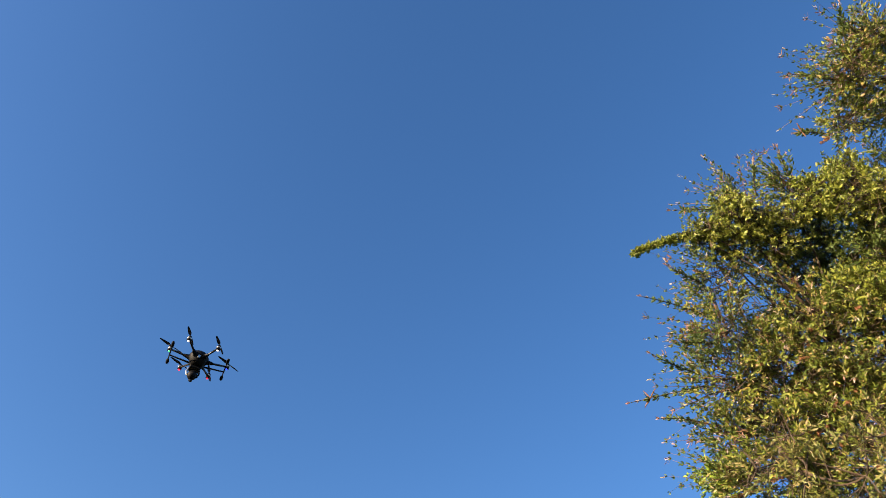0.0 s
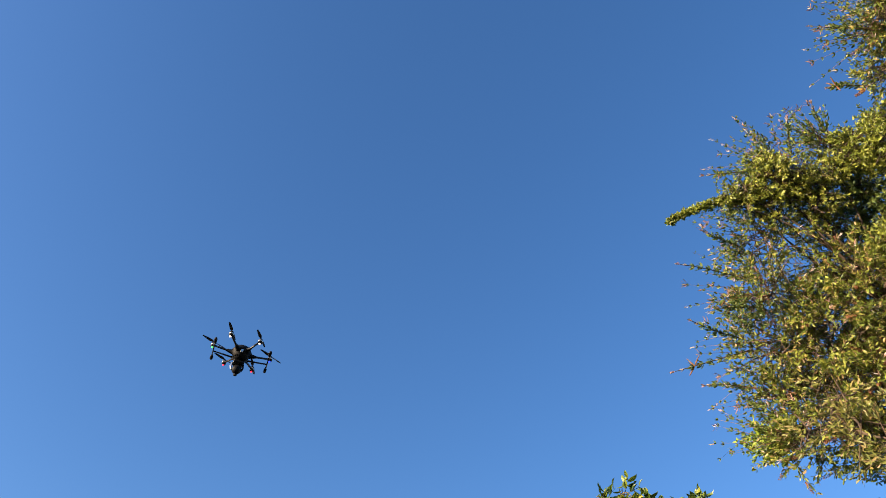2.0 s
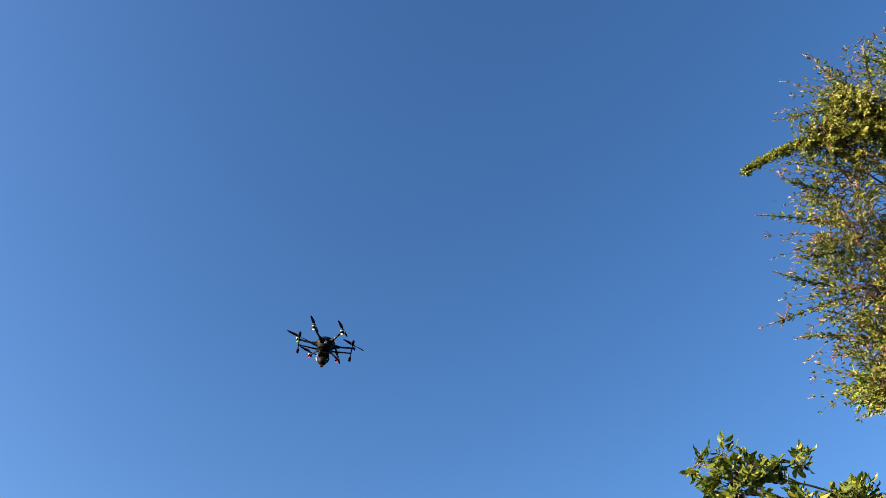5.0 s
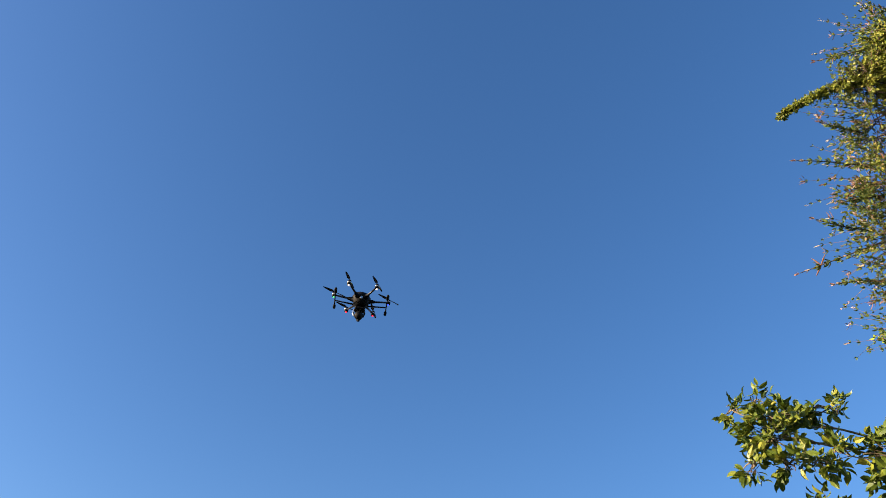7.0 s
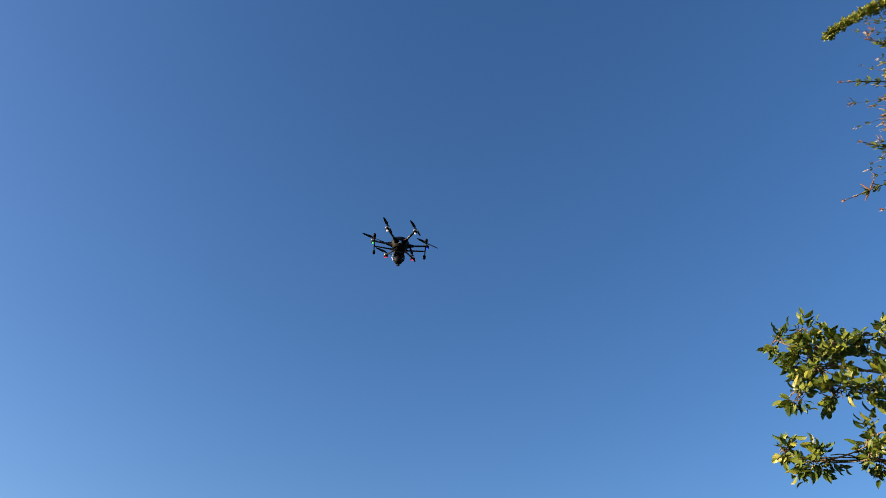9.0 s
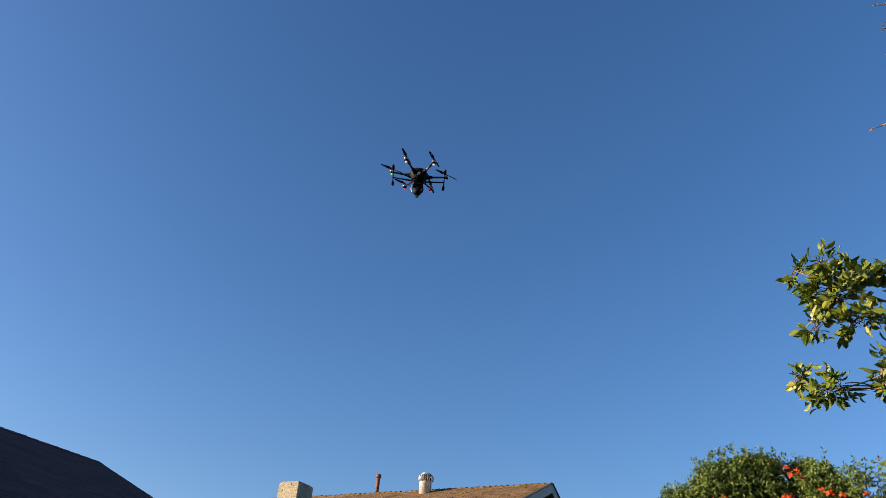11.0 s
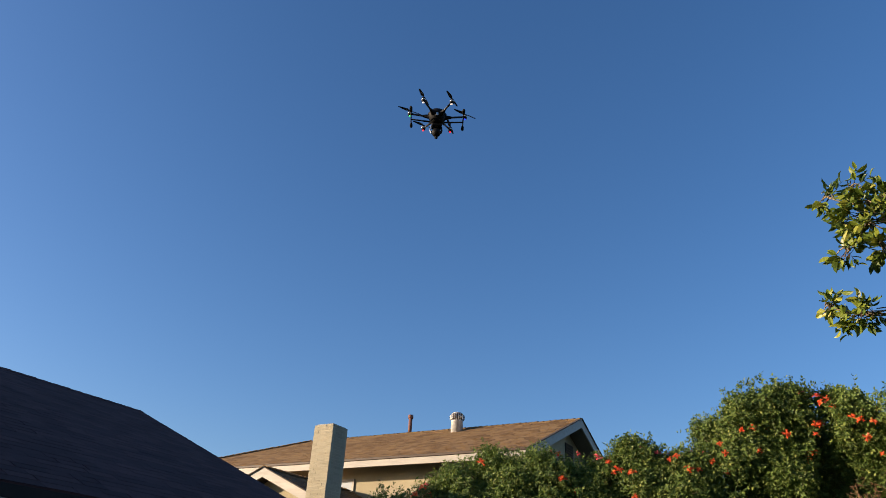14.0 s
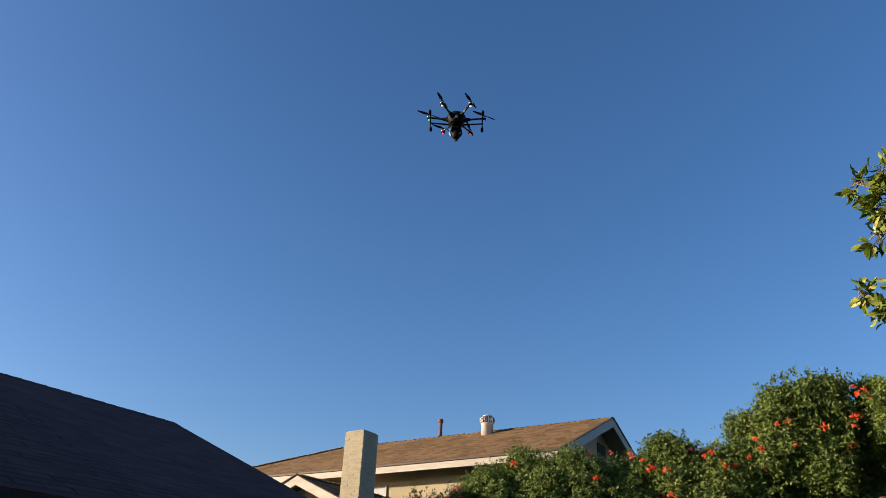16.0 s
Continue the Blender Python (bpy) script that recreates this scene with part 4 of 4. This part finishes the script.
for a, e, spikes in SHOOTS:
    line = local(bend(a, e, (rt.uniform(-0.02, 0.02), 0.0, rt.uniform(-0.015, 0.02)), 8), TB)
    stem = part("shoot", tube(line, [0.0045, 0.0042, 0.004, 0.0038, 0.0035, 0.0032, 0.003, 0.0026, 0.002], 5), M_TWIG, tree)
    way = np.array((Vector(e) - Vector(a)).normalized())[None]
    at = np.array([list(line[k]) for k in (1, 2, 3, 4, 5, 6)])
    b, w, fc, s = along(at, np.repeat(way, 6, 0), np.full(6, 0.015), at * 0, 2, 4, 0.85)
    size = rng.uniform(0.026, 0.046, len(b))
    leaves("whorl_leaves", b, w, fc, size, size * 0.42, M_BB_DARK, stem, fine=None, kind="stuff")
    b, w, fc, s = along(np.array([list(line[7]), list(line[8])]), np.repeat(way, 2, 0), np.full(2, 0.012), np.zeros((2, 3)), 2, 3, 0.4)
    leaves("tip_leaves", b, w, fc, np.full(len(b), 0.026), np.full(len(b), 0.008), M_NEW, stem, fine=None, kind="stuff")
    for k in range(spikes):
        out = Vector((rt.uniform(-0.6, 0.2), rt.uniform(-0.3, 0.6), (1, -1, 0.4)[k] * rt.uniform(0.7, 1.0))).normalized()
        part("red_spike", tube([line[6], line[6] + out * 0.035, line[6] + out * 0.075], [0.0035, 0.0048, 0.002], 6), M_SEED, stem)
# a close-leaved arm reaching out of the crown, thicker towards the crown
arm = bend((3.01, 1.87, 5.46), (2.40, 2.235, 5.315), (-0.02, -0.02, 0.05), 20)
part("arm", tube(local(arm, TB), [0.009 - 0.0003 * k for k in range(21)], 6), M_TWIG, tree)
thick = np.repeat(np.linspace(0.026, 0.006, 21) * rng.uniform(0.7, 1.25, 21), 22)
ap = np.array([list(p) for p in arm for _ in range(22)]) - TB + rng.normal(0, 1, (21 * 22, 3)) * thick[:, None] * 0.6
aw = unit(rng.normal(size=ap.shape) + np.array((-0.6, 0.4, 0.15)))
b, w, fc, s = along(ap, aw, np.full(len(ap), 0.026), aw * 0, 3, 3, 0.9)
leaves("arm_leaf_mass", b, w, fc, rng.uniform(0.013, 0.023, len(b)), rng.uniform(0.008, 0.012, len(b)), M_BB_DENSE, tree, fine=None, kind="stuff")
# a bright tuft low on the crown
spray([((3.15, 2.77, 4.16), 0.085, 50), ((3.23, 2.71, 4.13), 0.07, 28)], 0.03, 0.07, 5, 3, 0.9, 0.022, 0.036, (0.5, 0.65), M_LIME, "tuft_leaf_mass", TB, tree, 0.002)

# ---- citrus tree ----
CB = np.array((3.75, 3.3, 0.0))
citrus = empty("citrus_tree", pose(3.78, 3.285, 0), "citrus tree with glossy yellow-green leaves on thin branches", "tree")
part("trunk", tube(local(bend((3.75, 3.3, -0.1), (3.7, 3.3, 1.9), (0.05, 0.03, 0), 6), CB), [0.09, 0.075, 0.07, 0.066, 0.062, 0.058, 0.055], 10), M_BARK, citrus, smooth=True)
CIT = [((2.30, 3.39, 3.90), (0.05, 0.05, 0.025), 9), ((2.41, 3.32, 3.93), (0.06, 0.06, 0.035), 13), ((2.44, 3.30, 3.70), (0.14, 0.14, 0.10), 62), ((2.48, 3.27, 3.80), (0.15, 0.15, 0.04), 34),
       ((2.33, 3.37, 3.53), (0.07, 0.07, 0.025), 14), ((2.58, 3.20, 3.82), (0.05, 0.05, 0.05), 15), ((2.73, 3.12, 3.83), (0.08, 0.08, 0.022), 18), ((2.48, 3.26, 3.52), (0.10, 0.10, 0.03), 26), ((2.61, 3.19, 3.50), (0.07, 0.07, 0.028), 16),
       ((2.70, 3.13, 3.57), (0.045, 0.045, 0.08), 18), ((2.90, 3.0, 3.50), (0.14, 0.14, 0.14), 80), ((2.31, 3.60, 3.30), (0.045, 0.045, 0.02), 12), ((2.43, 3.52, 3.23), (0.10, 0.10, 0.042), 34), ((2.70, 3.34, 3.31), (0.075, 0.075, 0.055), 24),
       ((2.69, 3.36, 3.21), (0.075, 0.075, 0.028), 18), ((2.70, 3.36, 2.90), (0.06, 0.06, 0.04), 15), ((3.35, 3.1, 3.45), (0.36, 0.36, 0.3), 100), ((3.7, 3.3, 3.2), (0.5, 0.5, 0.5), 100), ((4.1, 3.5, 3.3), (0.5, 0.5, 0.5), 80), ((3.6, 3.2, 2.5), (0.5, 0.5, 0.4), 80)]
for c, r, n in CIT:
    if n >= 34 or c[0] > 2.9 or c[2] < 3.0:
        hub = Vector((3.62, 3.28, c[2] - 0.12))
        limb = bend((3.7, 3.3, 1.85), hub, (0.04, 0.0, 0.0), 4)[:-1] + bend(hub, c, (0.0, rt.uniform(-0.03, 0.03), rt.uniform(0.02, 0.09)), 5)
        part("limb", tube(local(limb, CB), [0.035, 0.03, 0.025, 0.02, 0.012, 0.009, 0.0075, 0.0065, 0.005, 0.003], 7), M_BRANCH, citrus, smooth=True)
    else:
        hub = min((Vector(d) for d, _, m in CIT if m >= 34 and d[0] < 3.2), key=lambda d: (d - Vector(c)).length)
        limb = bend(hub, c, (rt.uniform(-0.02, 0.02), 0.0, rt.uniform(-0.03, 0.03)), 9)
        part("limb", tube(local(limb, CB), [0.005, 0.005, 0.0045, 0.0045, 0.004, 0.004, 0.0035, 0.003, 0.003, 0.0025], 6), M_BRANCH, citrus, smooth=True)
    for k in range(4):
        way = Vector((rt.gauss(-0.5, 1), rt.gauss(0, 1), rt.gauss(0.2, 0.7))).normalized()
        a = Vector(limb[7]).lerp(Vector(c), rt.random())
        part("branch", tube(local(bend(a, Vector(c) + Vector((way.x * r[0], way.y * r[1], way.z * r[2])) * 0.9, (0, 0, 0.02), 4), CB), [0.006, 0.005, 0.004, 0.0035, 0.003], 5), M_BRANCH, citrus)
cs_, cw_ = [], []
for c, r, n in CIT:
    p, w = in_lobe(c, r, int(n * (0.52 if c[0] < 3.2 else 1.0)), 0.1, 0.85)
    cs_.append(p), cw_.append(w)
cs_, cw_ = np.concatenate(cs_) - CB, np.concatenate(cw_)
cw_ = unit(cw_ + rng.normal(0, 0.35, cw_.shape) + np.array((-0.3, 0.05, 0.15)))
cl = rng.uniform(0.045, 0.085, len(cs_))
cg = rng.normal(0, 0.015, cs_.shape)
b, w, fc, s = along(cs_, cw_, cl, cg, 7, 1, 1.0)
size = rng.uniform(0.040, 0.076, len(b))
leaves("crown", b, w, fc, size, size * rng.uniform(0.44, 0.56, len(b)), M_CITRUS, citrus, droop=0.22, kind="stuff")
twigs("twig_mass", cs_ - cw_ * 0.06, cw_, cl + 0.06, cg, np.full(len(cs_), 0.003), M_TWIG, citrus, 4, kind="stuff")

# ---- hovering drone ----
drone = empty("drone", pose(0.085, 4.89, 5.425, 3, 0, -2), "black six-armed camera drone hovering with landing gear raised", "drone")
REACH = 0.235
part("body", lathe([(0.03, -0.066), (0.05, -0.058), (0.066, -0.025), (0.080, 0.0), (0.082, 0.02), (0.066, 0.048), (0.03, 0.058)], 24), M_BLACK, drone, smooth=True)
part("battery", box(-0.04, 0.04, 0.03, 0.09, -0.035, 0.03, 0.008), M_BLACK, drone)
part("nose_plate", box(-0.012, 0.012, -0.078, -0.066, -0.03, 0.0, 0.003), M_SILVER, drone)
gimbal = part("gimbal", box(-0.045, 0.045, -0.015, 0.06, -0.092, -0.062, 0.008), M_BLACK, drone)
part("yoke", tube([(-0.046, 0.02, -0.085), (-0.052, 0.02, -0.12), (-0.040, 0.02, -0.15)], [0.009, 0.009, 0.008], 8), M_SILVER, gimbal)
part("yoke", tube([(0.040, 0.02, -0.085), (0.046, 0.02, -0.12), (0.038, 0.02, -0.15)], [0.008, 0.008, 0.007], 8), M_BLACK, gimbal)
bm = bmesh.new()
bmesh.ops.create_uvsphere(bm, u_segments=18, v_segments=12, radius=0.039, matrix=Matrix.Translation((0, 0.025, -0.138)))
ball_part = part("camera_ball", bm, M_BLACK, gimbal, smooth=True)
part("lens", tube([(0, 0.05, -0.155), (0, 0.068, -0.163)], [0.018, 0.016], 14), M_LENS, ball_part)
part("antenna_stub", tube([(0, 0.03, -0.172), (0, 0.03, -0.192)], [0.012, 0.006], 8), M_BLACK, gimbal)
for k, deg in enumerate((60, 120, 180, 240, 300, 0)):
    a = radians(deg)
    dx, dy = math.cos(a), math.sin(a)
    arm_part = part("arm", tube([(dx * 0.055, dy * 0.055, 0.0), (dx * 0.12, dy * 0.12, 0.006), (dx * REACH, dy * REACH, 0.02)], [0.014, 0.0085, 0.008], 10), M_CARBON, drone, smooth=True)
    part("sleeve", tube([(dx * 0.055, dy * 0.055, 0.0), (dx * 0.085, dy * 0.085, 0.003), (dx * 0.12, dy * 0.12, 0.006)], [0.027, 0.018, 0.011], 10), M_BLACK, arm_part)
    motor = part("motor", lathe([(0.012, -0.022), (0.017, -0.018), (0.018, 0.012), (0.015, 0.02), (0.006, 0.03)], 14, (dx * REACH, dy * REACH, 0.022)), M_BLACK, arm_part, smooth=True)
    part("motor_bell", lathe([(0.0185, -0.004), (0.0188, 0.008)], 14, (dx * REACH, dy * REACH, 0.022)), M_SILVER, motor, smooth=True)
    lamp = (None, None, M_GREEN, None, None, M_BLUE)[k] if deg in (180, 0) else (M_RED if deg in (60, 120) else None)
    if lamp:
        part("signal_light", lathe([(0.004, -0.032), (0.008, -0.028), (0.008, -0.022)], 12, (dx * REACH, dy * REACH, 0.022)), lamp, motor)
    else:
        part("signal_light", lathe([(0.004, -0.032), (0.009, -0.028), (0.009, -0.022)], 12, (dx * REACH, dy * REACH, 0.022)), M_WHITE_LAMP, motor)
    turn = radians((75, 30, 28, 70, 65, 32)[k])
    for half in (0, math.pi):
        bm = bmesh.new()
        rows = []
        for t, wd, tw_ in ((0.0, 0.010, 0.5), (0.25, 0.024, 0.42), (0.6, 0.02, 0.28), (0.9, 0.014, 0.16), (1.0, 0.006, 0.12)):
            rr = 0.006 + t * 0.108
            row = []
            for e in (-0.5, 0.5):
                v = Vector((rr, e * wd, 0.052 + e * wd * tw_))
                v.rotate(Euler((0, 0, turn + half)))
                row.append(bm.verts.new((dx * REACH + v.x, dy * REACH + v.y, v.z)))
            rows.append(row)
        for p, q in zip(rows, rows[1:]):
            bm.faces.new((p[0], p[1], q[1], q[0]))
        bmesh.ops.solidify(bm, geom=bm.faces[:], thickness=0.0022)
        part("propeller_blade", bm, M_BLADE, motor)
for sign in (-1, 1):
    leg = part("landing_leg", tube([(sign * 0.06, 0.035, -0.025), (sign * 0.15, 0.03, -0.021), (sign * 0.222, 0.025, -0.018)], [0.008, 0.0065, 0.006], 8), M_CARBON, drone, smooth=True)
    part("skid", tube([(sign * 0.222, -0.10, -0.005), (sign * 0.222, 0.11, -0.03)], [0.0055, 0.0055], 8), M_CARBON, leg, smooth=True)
    for y0, y1, z0, z1 in ((-0.135, -0.075, 0.0, -0.008), (0.075, 0.125, -0.026, -0.032)):
        part("rubber_end", tube([(sign * 0.222, y0, z0), (sign * 0.222, y0 * 0.8 + y1 * 0.2, z0 * 0.8 + z1 * 0.2), (sign * 0.222, y0 * 0.2 + y1 * 0.8, z0 * 0.2 + z1 * 0.8), (sign * 0.222, y1, z1)], [0.008, 0.0125, 0.0125, 0.008], 10), M_BLACK, leg, smooth=True)
